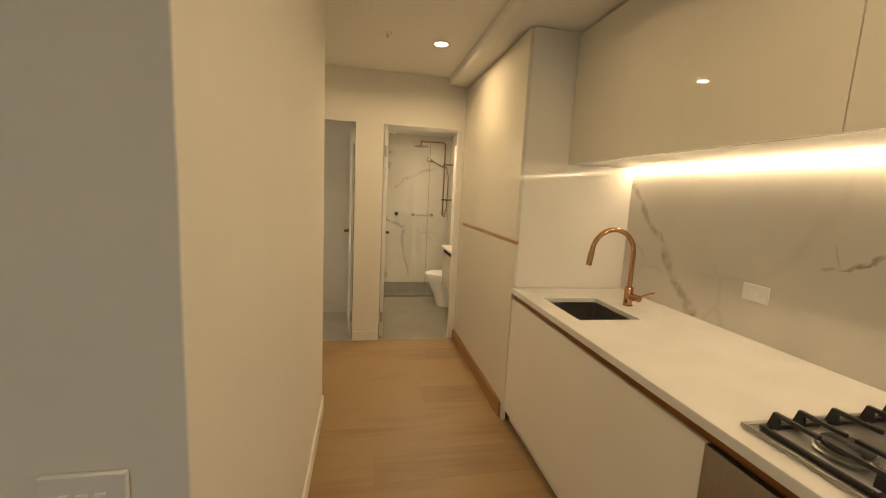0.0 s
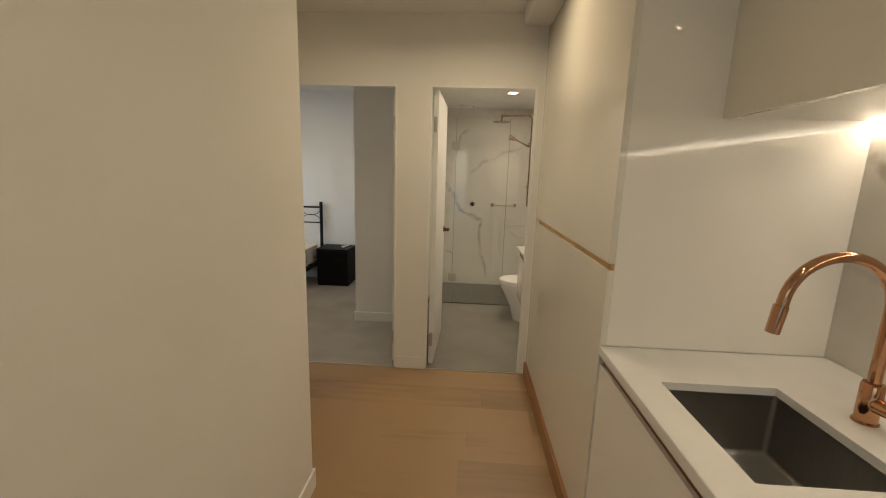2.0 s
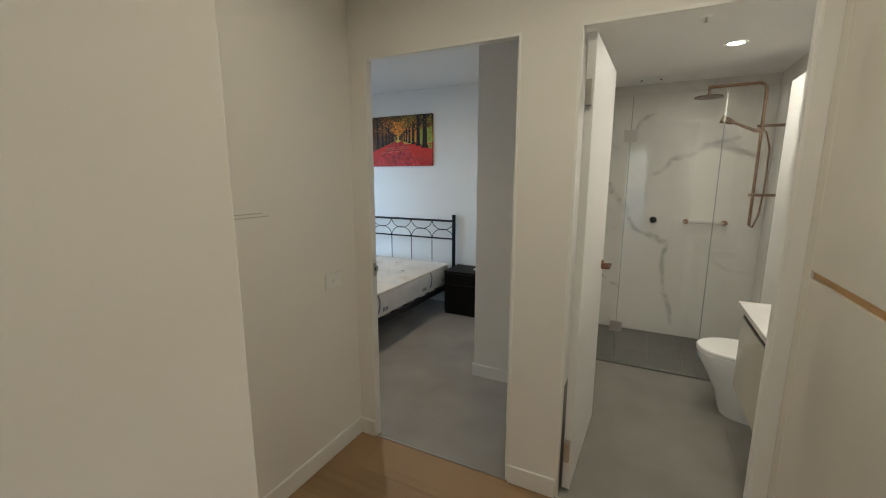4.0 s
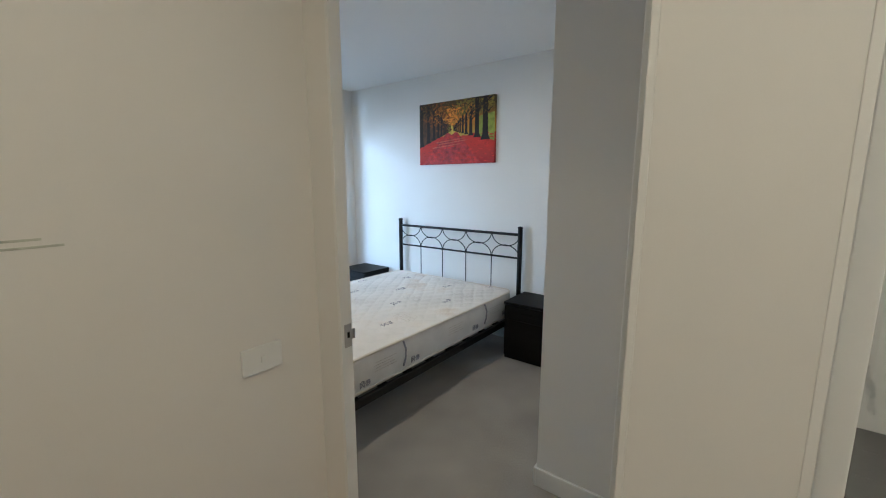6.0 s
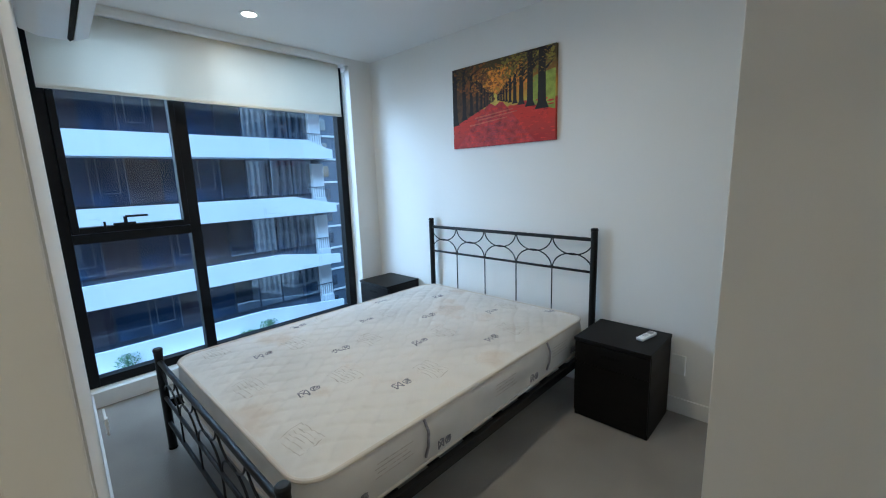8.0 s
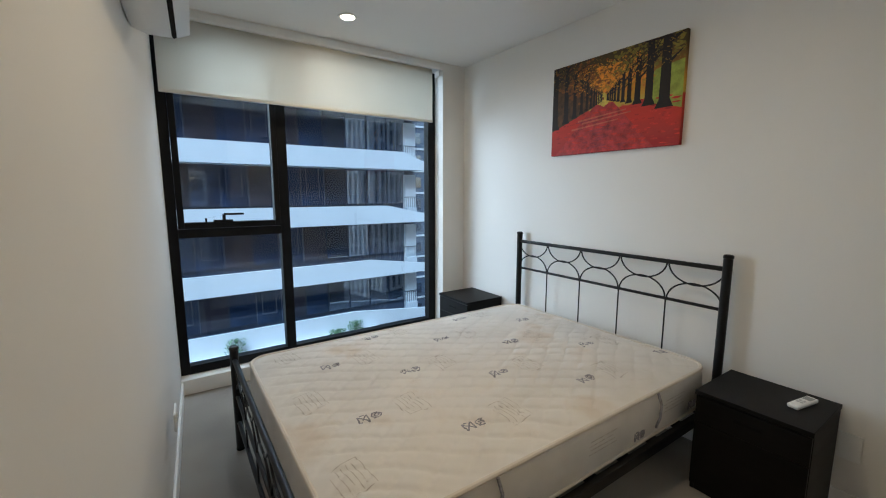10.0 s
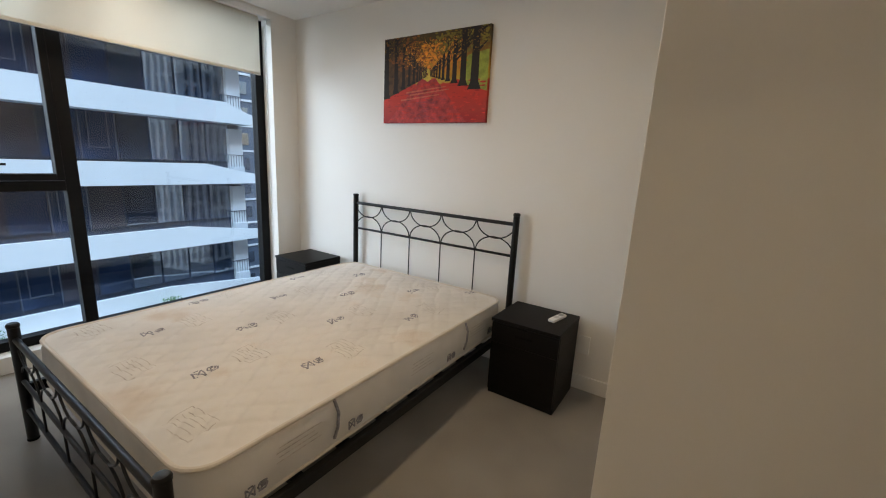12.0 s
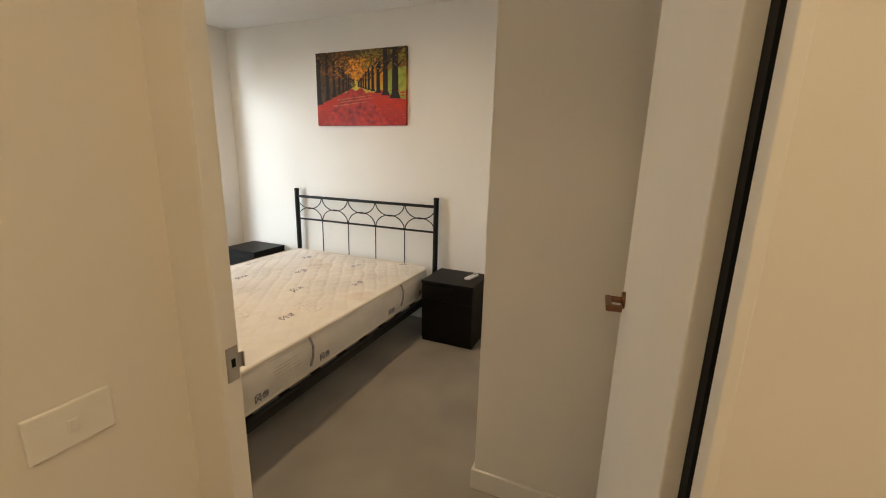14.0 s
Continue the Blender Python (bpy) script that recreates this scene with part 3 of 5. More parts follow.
bmesh.ops.remove_doubles(bm, verts=list(bm.verts), dist=1e-5)
ext = bmesh.ops.extrude_face_region(bm, geom=list(bm.faces))
bmesh.ops.translate(bm, verts=[v for v in ext["geom"] if isinstance(v, bmesh.types.BMVert)], vec=(0, 0, 0.024))
part("slab", bm, STONE, bench, "", False)
part("front_edge", boxes((2.0525, 2.0545, -0.9, 2.644, 0.8690, 0.8995), bevel=0.0008), STONE, bench, "", 40)
part("front_lip", boxes((2.0546, 2.0725, -0.9, 2.644, 0.8690, 0.8758)), STONE, bench, "", False)
part("channel", boxes((2.074, 2.10, -0.9, 2.644, 0.832, 0.8755), bevel=0.001), BRONZE, bench, "copper-coloured finger channel", 40)


def base_unit(y0, y1, label, front, name="base_cabinet", top=0.8755):
    c = thing(name, label, "oven" if name == "built_in_oven" else "cabinet", (0, 0, 0), 0, "base cabinets" if name == "base_cabinet" else "")
    part("body", boxes((2.101, 2.82, y0 + 0.001, y1 - 0.001, 0.10, top)), SATIN, c, "", False)
    part("door", boxes((2.062, 2.082, y0 + 0.0015, y1 - 0.0015, 0.082, 0.832), bevel=0.0015), front, c, "", 40)
    part("kick", boxes((2.105, 2.12, y0, y1, 0.0, 0.0995)), SATIN, c, "recessed kickboard", False)
    return c


base_unit(1.157, 2.644, "wide cream base cabinet with a flat front under the sink", FRONT, top=0.64)
base_unit(-0.9, 0.553, "cream base cabinet with a flat door", FRONT)
oven = base_unit(0.555, 1.155, "built-in oven with a dark glass front below the hob", DARKGLASS, "built_in_oven")
part("control_panel", boxes((2.056, 2.0615, 0.557, 1.153, 0.64, 0.83), bevel=0.001), STEEL, oven, "steel control strip", 40)
part("handle", rod(boxes((2.03, 2.061, 0.62, 0.632, 0.59, 0.602), (2.03, 2.061, 1.078, 1.09, 0.59, 0.602), bevel=0.001), (2.028, 0.60, 0.596), (2.028, 1.11, 0.596), 0.008), STEEL, oven, "steel bar handle", 40)

sink = thing("sink", "brushed steel undermount sink bowl", "sink", (0, 0, 0))
bm = bmesh.new()
box(bm, SX0 - 0.008, SX1 + 0.008, SY0 - 0.008, SY1 + 0.008, 0.68, 0.874)
bm.faces.ensure_lookup_table()
bmesh.ops.delete(bm, geom=[f for f in bm.faces if f.normal.z > 0.9], context="FACES_ONLY")
bmesh.ops.bevel(bm, geom=[e for e in bm.edges if not e.is_boundary], offset=0.014, segments=3, affect="EDGES", profile=0.5)
bmesh.ops.solidify(bm, geom=list(bm.faces), thickness=0.0015)
part("bowl", bm, STEEL, sink)
part("drain", lathe(bmesh.new(), [(0.0, 0.006), (0.025, 0.006), (0.028, 0.009), (0.044, 0.009), (0.048, 0.004), (0.048, 0.0)], m=Matrix.Translation((2.32, 2.2, 0.682))), NICKEL, sink, "round drain strainer")

tap = thing("kitchen_tap", "rose gold gooseneck kitchen mixer tap with a side lever", "tap", (2.59, 2.25, 0.90))
part("body", lathe(bmesh.new(), [(0, 0), (0.027, 0), (0.027, 0.004), (0.0235, 0.007), (0.0235, 0.10), (0.021, 0.106), (0.0, 0.106)]), COPPER, tap)
R = 0.126
arc = [(0, 0, 0.10), (0, 0, 0.295)] + [(-R + R * math.cos(a), 0, 0.295 + R * math.sin(a)) for a in np.linspace(0.12, math.pi * 0.97, 18)] + [(-2 * R - 0.002, 0, 0.285)]
part("spout", tube(bmesh.new(), arc, 0.0135, 16), COPPER, tap)
part("nozzle", rod(bmesh.new(), (-2 * R - 0.002, 0, 0.295), (-2 * R - 0.012, 0, 0.225), 0.0165, 0.0155, 20), COPPER, tap)
part("lever_barrel", rod(bmesh.new(), (0.0, -0.018, 0.055), (0.012, -0.075, 0.055), 0.019, seg=20), COPPER, tap)
part("lever", rod(bmesh.new(), (0.010, -0.066, 0.06), (0.065, -0.12, 0.100), 0.0065, 0.0055, 12), COPPER, tap)

hob = thing("gas_hob", "stainless steel gas hob with cast iron trivets", "hob", (2.365, 0.83, 0.90))
part("tray", boxes((-0.245, 0.245, -0.29, 0.29, 0.0005, 0.009), bevel=0.003), STEEL, hob, "steel tray", 40)
part("rim", boxes((-0.245, 0.245, 0.275, 0.29, 0.009, 0.013), (-0.245, 0.245, -0.29, -0.275, 0.009, 0.013), (-0.245, -0.232, -0.275, 0.275, 0.009, 0.013), (0.232, 0.245, -0.275, 0.275, 0.009, 0.013), bevel=0.002), STEEL, hob, "", 40)
for bx, by, r in ((-0.11, 0.14, 0.050), (0.12, 0.14, 0.036), (-0.11, -0.14, 0.036), (0.12, -0.14, 0.050)):
    b = part("burner", lathe(bmesh.new(), [(0, 0.0095), (r * 1.25, 0.0095), (r * 1.25, 0.016), (r * 1.1, 0.018), (r * 1.1, 0.028), (r * 0.7, 0.030), (0, 0.030)], m=Matrix.Translation((bx, by, 0))), STEEL, hob, "steel burner ring")
    part("burner_cap", lathe(bmesh.new(), [(0, 0.0305), (r * 0.92, 0.0305), (r * 0.98, 0.036), (r * 0.85, 0.040), (0, 0.040)], m=Matrix.Translation((bx, by, 0))), IRON, b, "black burner cap")


def trivet_finger(bm, x, y, step):
    """A wedge-shaped post on the frame with an arm that reaches in over the burner."""
    w = 0.0055
    lo = [bm.verts.new((x + a, y + c * step, 0.019)) for a, c in ((-w, -0.006), (w, -0.006), (w, 0.022), (-w, 0.022))]
    hi = [bm.verts.new((x + a, y + c * step, 0.060)) for a, c in ((-w, 0.006), (w, 0.006), (w, 0.018), (-w, 0.018))]
    bm.faces.new(lo)
    bm.faces.new(hi)
    for k in range(4):
        bm.faces.new((lo[k], lo[(k + 1) % 4], hi[(k + 1) % 4], hi[k]))
    box(bm, x - 0.005, x + 0.005, *sorted((y + 0.018 * step, y + 0.112 * step)), 0.050, 0.060)


for half in (-1, 1):
    y0, y1 = sorted((half * 0.008, half * 0.262))
    g = boxes((-0.218, 0.218, y0, y0 + 0.012, 0.0092, 0.0195), (-0.218, 0.218, y1 - 0.012, y1, 0.0092, 0.0195), (-0.218, -0.206, y0 + 0.012, y1 - 0.012, 0.0092, 0.0195),
              (0.206, 0.218, y0 + 0.012, y1 - 0.012, 0.0092, 0.0195), bevel=0.002)
    for x in (-0.19, -0.11, 0.0, 0.12, 0.19):
        trivet_finger(g, x, y1 - 0.006, -1)
        trivet_finger(g, x, y0 + 0.006, 1)
    part("trivet", g, IRON, hob, "cast iron trivet with upright fingers", 40)
for k in range(4):
    part("knob", lathe(bmesh.new(), [(0, 0.03), (0.014, 0.03), (0.016, 0.027), (0.018, 0.009), (0, 0.009)], m=Matrix.Translation((0.005, -0.09 + 0.06 * k, 0))), STEEL, hob, "steel control knob")

splash = setting("splashback", boxes((2.8175, 2.8295, -0.9, 2.6445, 0.9005, 1.684)), MARBLE_K, "veined marble-look splashback slab", "splashback")
UPS = [(1.7502, 2.6445), (1.176, 1.7500), (-0.30, 1.173), (-0.9, -0.303)]
for k, (y0, y1) in enumerate(UPS):
    u = thing("wall_cabinet", "glossy cream wall cabinet with no handle", "cabinet", (0, 0, 0), 0, "wall cabinets")
    part("body", boxes((2.382, 2.829, y0, y1, 1.687, 2.440)), SATIN, u, "", False)
    part("door", boxes((2.36, 2.381, y0 + 0.0002, y1 - 0.0002, 1.683, 2.436), bevel=0.0006), GLOSS, u, "", 40)
led_thing = thing("led_strip", "glowing warm LED strip under the wall cabinets", "light strip", (0, 0, 0))
part("end_cap", boxes((2.796, 2.8172, -0.884, -0.8805, 1.670, 1.6865), bevel=0.001), STEEL, led_thing, "aluminium end cap", 40)
part("diffuser", boxes((2.797, 2.8172, -0.88, 2.6435, 1.671, 1.6866)), LEDGLOW, led_thing, "glowing diffuser", False)


def plate(name, label, category, at, turn, w, h, rockers, bars=False):
    p = thing(name, label, category, at, turn)
    part("plate", boxes((-w / 2, w / 2, 0, 0.009, -h / 2, h / 2), bevel=0.0025), PLASTIC, p, "", 40)
    for dx in rockers:
        part("rocker", boxes((dx - 0.007, dx + 0.007, 0.009, 0.013, -0.010, 0.010), bevel=0.0015), PLASTIC, p, "", 40)
    if bars:
        for dx in (-0.028, 0.028):
            part("socket", boxes((dx - 0.009, dx - 0.006, 0.009, 0.0096, -0.016, -0.004), (dx + 0.006, dx + 0.009, 0.009, 0.0096, -0.016, -0.004), (dx - 0.0015, dx + 0.0015, 0.009, 0.0096, -0.03, -0.02)), PLASTIC, p, "shallow socket slots", False)
    return p


plate("power_outlet", "white double power outlet on the splashback", "outlet", (2.8172, 1.717, 1.106), 90, 0.118, 0.075, (-0.02, 0.02), True)
plate("light_switch", "white switch plate with three rockers", "switch", (0.751, 0.8995, 1.024), 180, 0.110, 0.075, (-0.0225, 0.0, 0.0225))
plate("light_switch", "white switch plate with one rocker", "switch", (0.151, 3.96, 0.97), -90, 0.115, 0.075, (0.0,))
plate("power_outlet", "white power outlet low on the bedroom wall", "outlet", (0.085, 6.679, 0.30), 180, 0.075, 0.118, ())
plate("power_outlet", "white power outlet low beside the window", "outlet", (-1.55, 4.302, 0.42), -2.5, 0.118, 0.075, (-0.02, 0.02), True)
for dz, y1 in ((0.0, 3.565), (-0.014, 3.595)):
    s = thing("wall_mark", "thin faint horizontal line on the wall", "mark", (0, 0, 0))
    part("line_strip", boxes((0.1502, 0.1512, 2.93, y1, 1.343 + dz, 1.3475 + dz), bevel=0.0004), WALL_LINE, s, "", 40)


def downlight(x, y, z, r=0.052):
    d = thing("downlight", "round recessed ceiling downlight, switched on", "downlight", (x, y, z), 0, "downlights")
    part("trim", lathe(bmesh.new(), [(r - 0.006, -0.004), (r, -0.006), (r + 0.010, -0.005), (r + 0.013, 0.0), (r - 0.006, 0.0), (r - 0.006, -0.004)]), PLASTIC, d, "white trim ring")
    part("diffuser", lathe(bmesh.new(), [(0, -0.002), (r - 0.0065, -0.002), (r - 0.0065, -0.0005), (0, -0.0005)]), LAMPGLOW, d, "glowing diffuser")


for x, y in HALL_LIGHTS:
    downlight(x, y, CEIL)
for x, y in BED_LIGHTS:
    downlight(x, y, BEDCEIL)
for x, y in BATH_LIGHTS:
    downlight(x, y, BATHCEIL)


def sprinkler(x, y, z):
    s = thing("sprinkler", "small ceiling fire sprinkler head", "sprinkler", (x, y, z))
    part("rose", lathe(bmesh.new(), [(0, -0.006), (0.026, -0.005), (0.031, 0.0), (0, 0)]), PLASTIC, s, "white rose")
    part("head", lathe(bmesh.new(), [(0, -0.026), (0.011, -0.026), (0.011, -0.024), (0.004, -0.022), (0.004, -0.010), (0.009, -0.005), (0, -0.005)], 16), NICKEL, s, "metal deflector")


sprinkler(-1.436, 5.388, BEDCEIL)
sprinkler(1.77, 5.10, BATHCEIL)
sprinkler(1.26, 3.25, CEIL)
smoke = thing("smoke_detector", "round white smoke detector on the bedroom ceiling", "smoke detector", (-1.805, 5.418, BEDCEIL))
part("base", lathe(bmesh.new(), [(0, -0.012), (0.053, -0.012), (0.055, 0.0), (0, 0)]), PLASTIC, smoke)
part("cover", lathe(bmesh.new(), [(0, -0.042), (0.03, -0.042), (0.042, -0.034), (0.047, -0.0125), (0, -0.0125)]), PLASTIC, smoke)


# ---- bedroom things ----
def bed_end(parent, name, y, top, low, drop, posts):
    """Two posts, two rails, five arches up and five arches down, thin uprights."""
    x0, x1 = posts
    for x in posts:
        bm = rod(bmesh.new(), (x, y, 0.006), (x, y, top), 0.021, seg=20)
        p = part("post", bm, BLACKM, parent)
        part("post_cap", lathe(bmesh.new(), [(0.021, 0), (0.0235, 0.002), (0.0235, 0.012), (0.018, 0.019), (0, 0.021)], 20, Matrix.Translation((x, y, top))), BLACKM, p)
        part("foot", lathe(bmesh.new(), [(0, 0), (0.021, 0), (0.023, 0.006), (0.021, 0.012), (0, 0.012)], 16, Matrix.Translation((x, y, 0))), RUBBER_SHADE, p, "black plastic foot")
    zt, zl = top - 0.055, low
    part("top_rail", rod(bmesh.new(), (x0, y, zt), (x1, y, zt), 0.0125, seg=14), BLACKM, parent)
    part("lower_rail", rod(bmesh.new(), (x0, y, zl), (x1, y, zl), 0.009, seg=12), BLACKM, parent)
    n = 5
    w = (x1 - x0) / n
    half = (zt - zl) * 0.5
    for k in range(n):
        cx = x0 + (k + 0.5) * w
        a = w / 2 - 0.004
        for z0, s in ((zt, -1), (zl, 1)):
            pts = [(cx - a * math.cos(q), y, z0 + s * (half + 0.004) * math.sin(q)) for q in np.linspace(0, math.pi, 17)]
            part("arch", tube(bmesh.new(), pts, 0.0045, 8), BLACKM, parent)
    for k in range(1, n):
        x = x0 + k * w
        part("upright", rod(bmesh.new(), (x, y, drop), (x, y, zl), 0.0045, seg=8), BLACKM, parent)
    part("bottom_rail", rod(bmesh.new(), (x0, y, drop), (x1, y, drop), 0.010, seg=12), BLACKM, parent)


bed = thing("bed_frame", "black metal double bed frame with looped arch ends", "bed", (0, 0, 0))
PX = (-1.853, -0.413)
bed_end(bed, "head", 6.628, 1.05, 0.785, 0.30, PX)
bed_end(bed, "foot", 4.575, 0.56, 0.305, 0.16, PX)
for x in PX:
    part("side_rail", boxes((x - 0.014, x + 0.014, 4.575, 6.628, 0.235, 0.285), bevel=0.003), BLACKM, bed, "", 40)
for k in range(9):
    y = 4.75 + k * 0.22
    part("slat", boxes((PX[0] + 0.014, PX[1] - 0.014, y - 0.025, y + 0.025, 0.262, 0.284), bevel=0.002), BLACKM, bed, "", 40)
part("centre_leg", rod(bmesh.new(), (-1.133, 5.6, 0.0), (-1.133, 5.6, 0.262), 0.016, seg=14), BLACKM, bed)

# mattress: rounded box, quilted top, piped edges
MX0, MX1, MY0, MY1, MZ0, MZ1 = -1.838, -0.428, 4.632, 6.575, 0.286, 0.500
mcx, mcy = (MX0 + MX1) / 2, (MY0 + MY1) / 2
mattress = thing("mattress", "used white quilted double mattress, bare, with printed labels", "mattress", (mcx, mcy, MZ0))


def outline(hx, hy, r, n=10):
    pts = []
    for cx, cy, a0 in ((hx - r, hy - r, 0), (-hx + r, hy - r, 90), (-hx + r, -hy + r, 180), (hx - r, -hy + r, 270)):
        for k in range(n + 1):
            a = radians(a0 + 90 * k / n)
            pts.append((cx + r * math.cos(a), cy + r * math.sin(a)))
    return pts


HX, HY, MH = (MX1 - MX0) / 2, (MY1 - MY0) / 2, MZ1 - MZ0


def top_height(x, y):
    """Soft dome with diamond quilting."""
    u, v = abs(x) / HX, abs(y) / HY
    dome = 0.030 * (1 - u ** 4) * (1 - v ** 4)
    wx, wy = x + 0.02 * noise.noise((x * 6, y * 6, 1.7)), y + 0.02 * noise.noise((x * 6, y * 6, 5.1))
    p, q = (wx * 1.25 + wy * 0.8) / 0.125, (wx * 1.25 - wy * 0.8) / 0.125
    fx, fy = abs((p % 1) - 0.5) * 2, abs((q % 1) - 0.5) * 2
    quilt = 0.012 * (1 - fx ** 8) * (1 - fy ** 8)
    wave = 0.006 * noise.noise((x * 2.2, y * 2.2, 0.4))
    return MH + dome + (quilt + wave) * min(1, (1 - u) * 9) * min(1, (1 - v) * 9)


bm = bmesh.new()
nx, ny = 130, 180
rows_top = [[None] * (ny + 1) for _ in range(nx + 1)]
for i in range(nx + 1):
    for j in range(ny + 1):
        x, y = (i / nx * 2 - 1) * (HX - 0.012), (j / ny * 2 - 1) * (HY - 0.012)
        r = 0.09
        ex, ey = abs(x) - (HX - 0.012 - r), abs(y) - (HY - 0.012 - r)
        if ex > 0 and ey > 0 and math.hypot(ex, ey) > r * 0.999:
            s = r / math.hypot(ex, ey)
            m = max(ex, ey) / math.hypot(ex, ey)
            x = math.copysign(HX - 0.012 - r + ex * s * 1.0, x)
            y = math.copysign(HY - 0.012 - r + ey * s * 1.0, y)
        rows_top[i][j] = bm.verts.new((x, y, top_height(x, y)))
for i in range(nx):
    for j in range(ny):
        bm.faces.new((rows_top[i][j], rows_top[i + 1][j], rows_top[i + 1][j + 1], rows_top[i][j + 1]))
bmesh.ops.remove_doubles(bm, verts=list(bm.verts), dist=0.0004)
part("quilted_top", bm, TICK, mattress, "quilted off-white ticking", 80)
bm = bmesh.new()
prof = [(0.035, 0.0), (0.006, 0.012), (0.0, 0.03), (-0.004, 0.5 * MH), (0.0, MH - 0.03), (0.008, MH - 0.006), (0.016, MH + 0.002)]
rings = []
for inset, z in prof:
    rings.append([bm.verts.new((x, y, z)) for x, y in outline(HX - inset, HY - inset, 0.10)])
for a, b in zip(rings, rings[1:]):
    for k in range(len(a)):
        k2 = (k + 1) % len(a)
        bm.faces.new((a[k], a[k2], b[k2], b[k]))
bm.faces.new(rings[0][::-1])
part("side_border", bm, TICKSIDE, mattress, "off-white side border with crumpled fabric", 60)
for z in (MH + 0.001, 0.016):
    loop = outline(HX - 0.006, HY - 0.006, 0.10)
    part("piping", tube(bmesh.new(), [(x, y, z) for x, y in loop + loop[:1]], 0.0090, 8), PIPING, mattress, "cream piped edge")


def on_top(polys):
    """Flat printed shapes that follow the quilted surface."""
    bm = bmesh.new()
    for poly in polys:
        bm.faces.new([bm.verts.new((x, y, top_height(x, y) + 0.0016)) for x, y in poly])
    return bm


def strokes(cx, cy, ang, segs, w):
    out = []
    ca, sa = math.cos(ang), math.sin(ang)
    for x0, y0, x1, y1 in segs:
        d = Vector((x1 - x0, y1 - y0))
        nrm = Vector((-d.y, d.x)).normalized() * w / 2
        n = max(1, int(d.length / 0.012))
        for k in range(n):
            a, b = Vector((x0, y0)) + d * (k / n), Vector((x0, y0)) + d * ((k + 1) / n)
            out.append([(cx + (p.x * ca - p.y * sa), cy + (p.x * sa + p.y * ca)) for p in (a - nrm, b - nrm, b + nrm, a + nrm)])
    return out


def curl(cx, cy, r, a0, a1):
    aa = np.linspace(radians(a0), radians(a1), 7)
    return [(cx + r * math.cos(p), cy + r * math.sin(p), cx + r * math.cos(q), cy + r * math.sin(q)) for p, q in zip(aa, aa[1:])]


MOTIF = [(-0.038, -0.018, -0.038, 0.018), (-0.038, 0.018, -0.008, -0.018), (-0.038, -0.018, -0.008, 0.018), (-0.008, -0.018, -0.008, 0.018), (-0.03, 0.020, -0.014, 0.020), (0.006, -0.016, 0.036, 0.014)] + curl(0.02, 0.0, 0.017, 0, 360) + curl(0.022, 0.003, 0.008, 0, 360)
MOTIF = [tuple(1.22 * q for q in seg) for seg in MOTIF]
LABEL = [(-0.055, 0.04, 0.055, 0.04), (-0.055, 0.04, -0.055, -0.035), (-0.045, 0.022, 0.04, 0.022), (-0.045, 0.008, 0.05, 0.008), (-0.045, -0.006, 0.03, -0.006), (-0.045, -0.02, 0.048, -0.02), (0.055, 0.03, 0.055, -0.04), (-0.03, -0.038, 0.055, -0.038)]
LABEL = [tuple(1.3 * q for q in seg) for seg in LABEL]
for k in range(5):
    x = -0.648 - 0.258 * k
    for j in range(-1, 4):
        y = 5.222 + 0.012 * k - (0.311 if k % 2 else 0.0) + 0.649 * j
        u, v = x - mcx, y - mcy
        if abs(v) < HY - 0.05:
            part("printed_motif", on_top(strokes(u, v, radians(90), MOTIF, 0.006)), PRINT, mattress, "small grey printed motif", False)
        if abs(v + 0.172) < HY - 0.08:
            part("printed_label", on_top(strokes(u, v + 0.172, radians(6), LABEL, 0.003)), PALEPRINT, mattress, "faint printed text panel", False)
# side prints and straps on the long side and the foot side
for y in (-0.62, 0.08, 0.62):
    bm = bmesh.new()
    for r in range(4):
        z = 0.10 + 0.017 * r
        box(bm, HX + 0.0042, HX + 0.0048, y - 0.09 + 0.01 * (r % 2), y + 0.09 - 0.015 * (r % 3), z, z + 0.004)
    part("side_label", bm, PALEPRINT, mattress, "faint printed lines of text", False)
for y in (-0.78, -0.36, 0.34, 0.80):
    bm = bmesh.new()
    for x0, y0, x1, y1 in MOTIF:
        d = math.hypot(x1 - x0, y1 - y0)
        tube(bm, [(HX + 0.0035, y + x0 * 0.8, 0.06 + y0 * 0.8), (HX + 0.0035, y + x1 * 0.8, 0.06 + y1 * 0.8)], 0.0028, 5)
    part("printed_motif", bm, PRINT, mattress, "small grey printed motif", False)
for y in (-0.47, 0.47):
    bm = tube(bmesh.new(), [(HX + 0.004, y, 0.05), (HX + 0.016, y + 0.006, 0.10), (HX + 0.018, y + 0.008, 0.16), (HX + 0.004, y, 0.21)], 0.006, 8)
    part("side_handle", bm, PRINT, mattress, "thin dark cord handle")


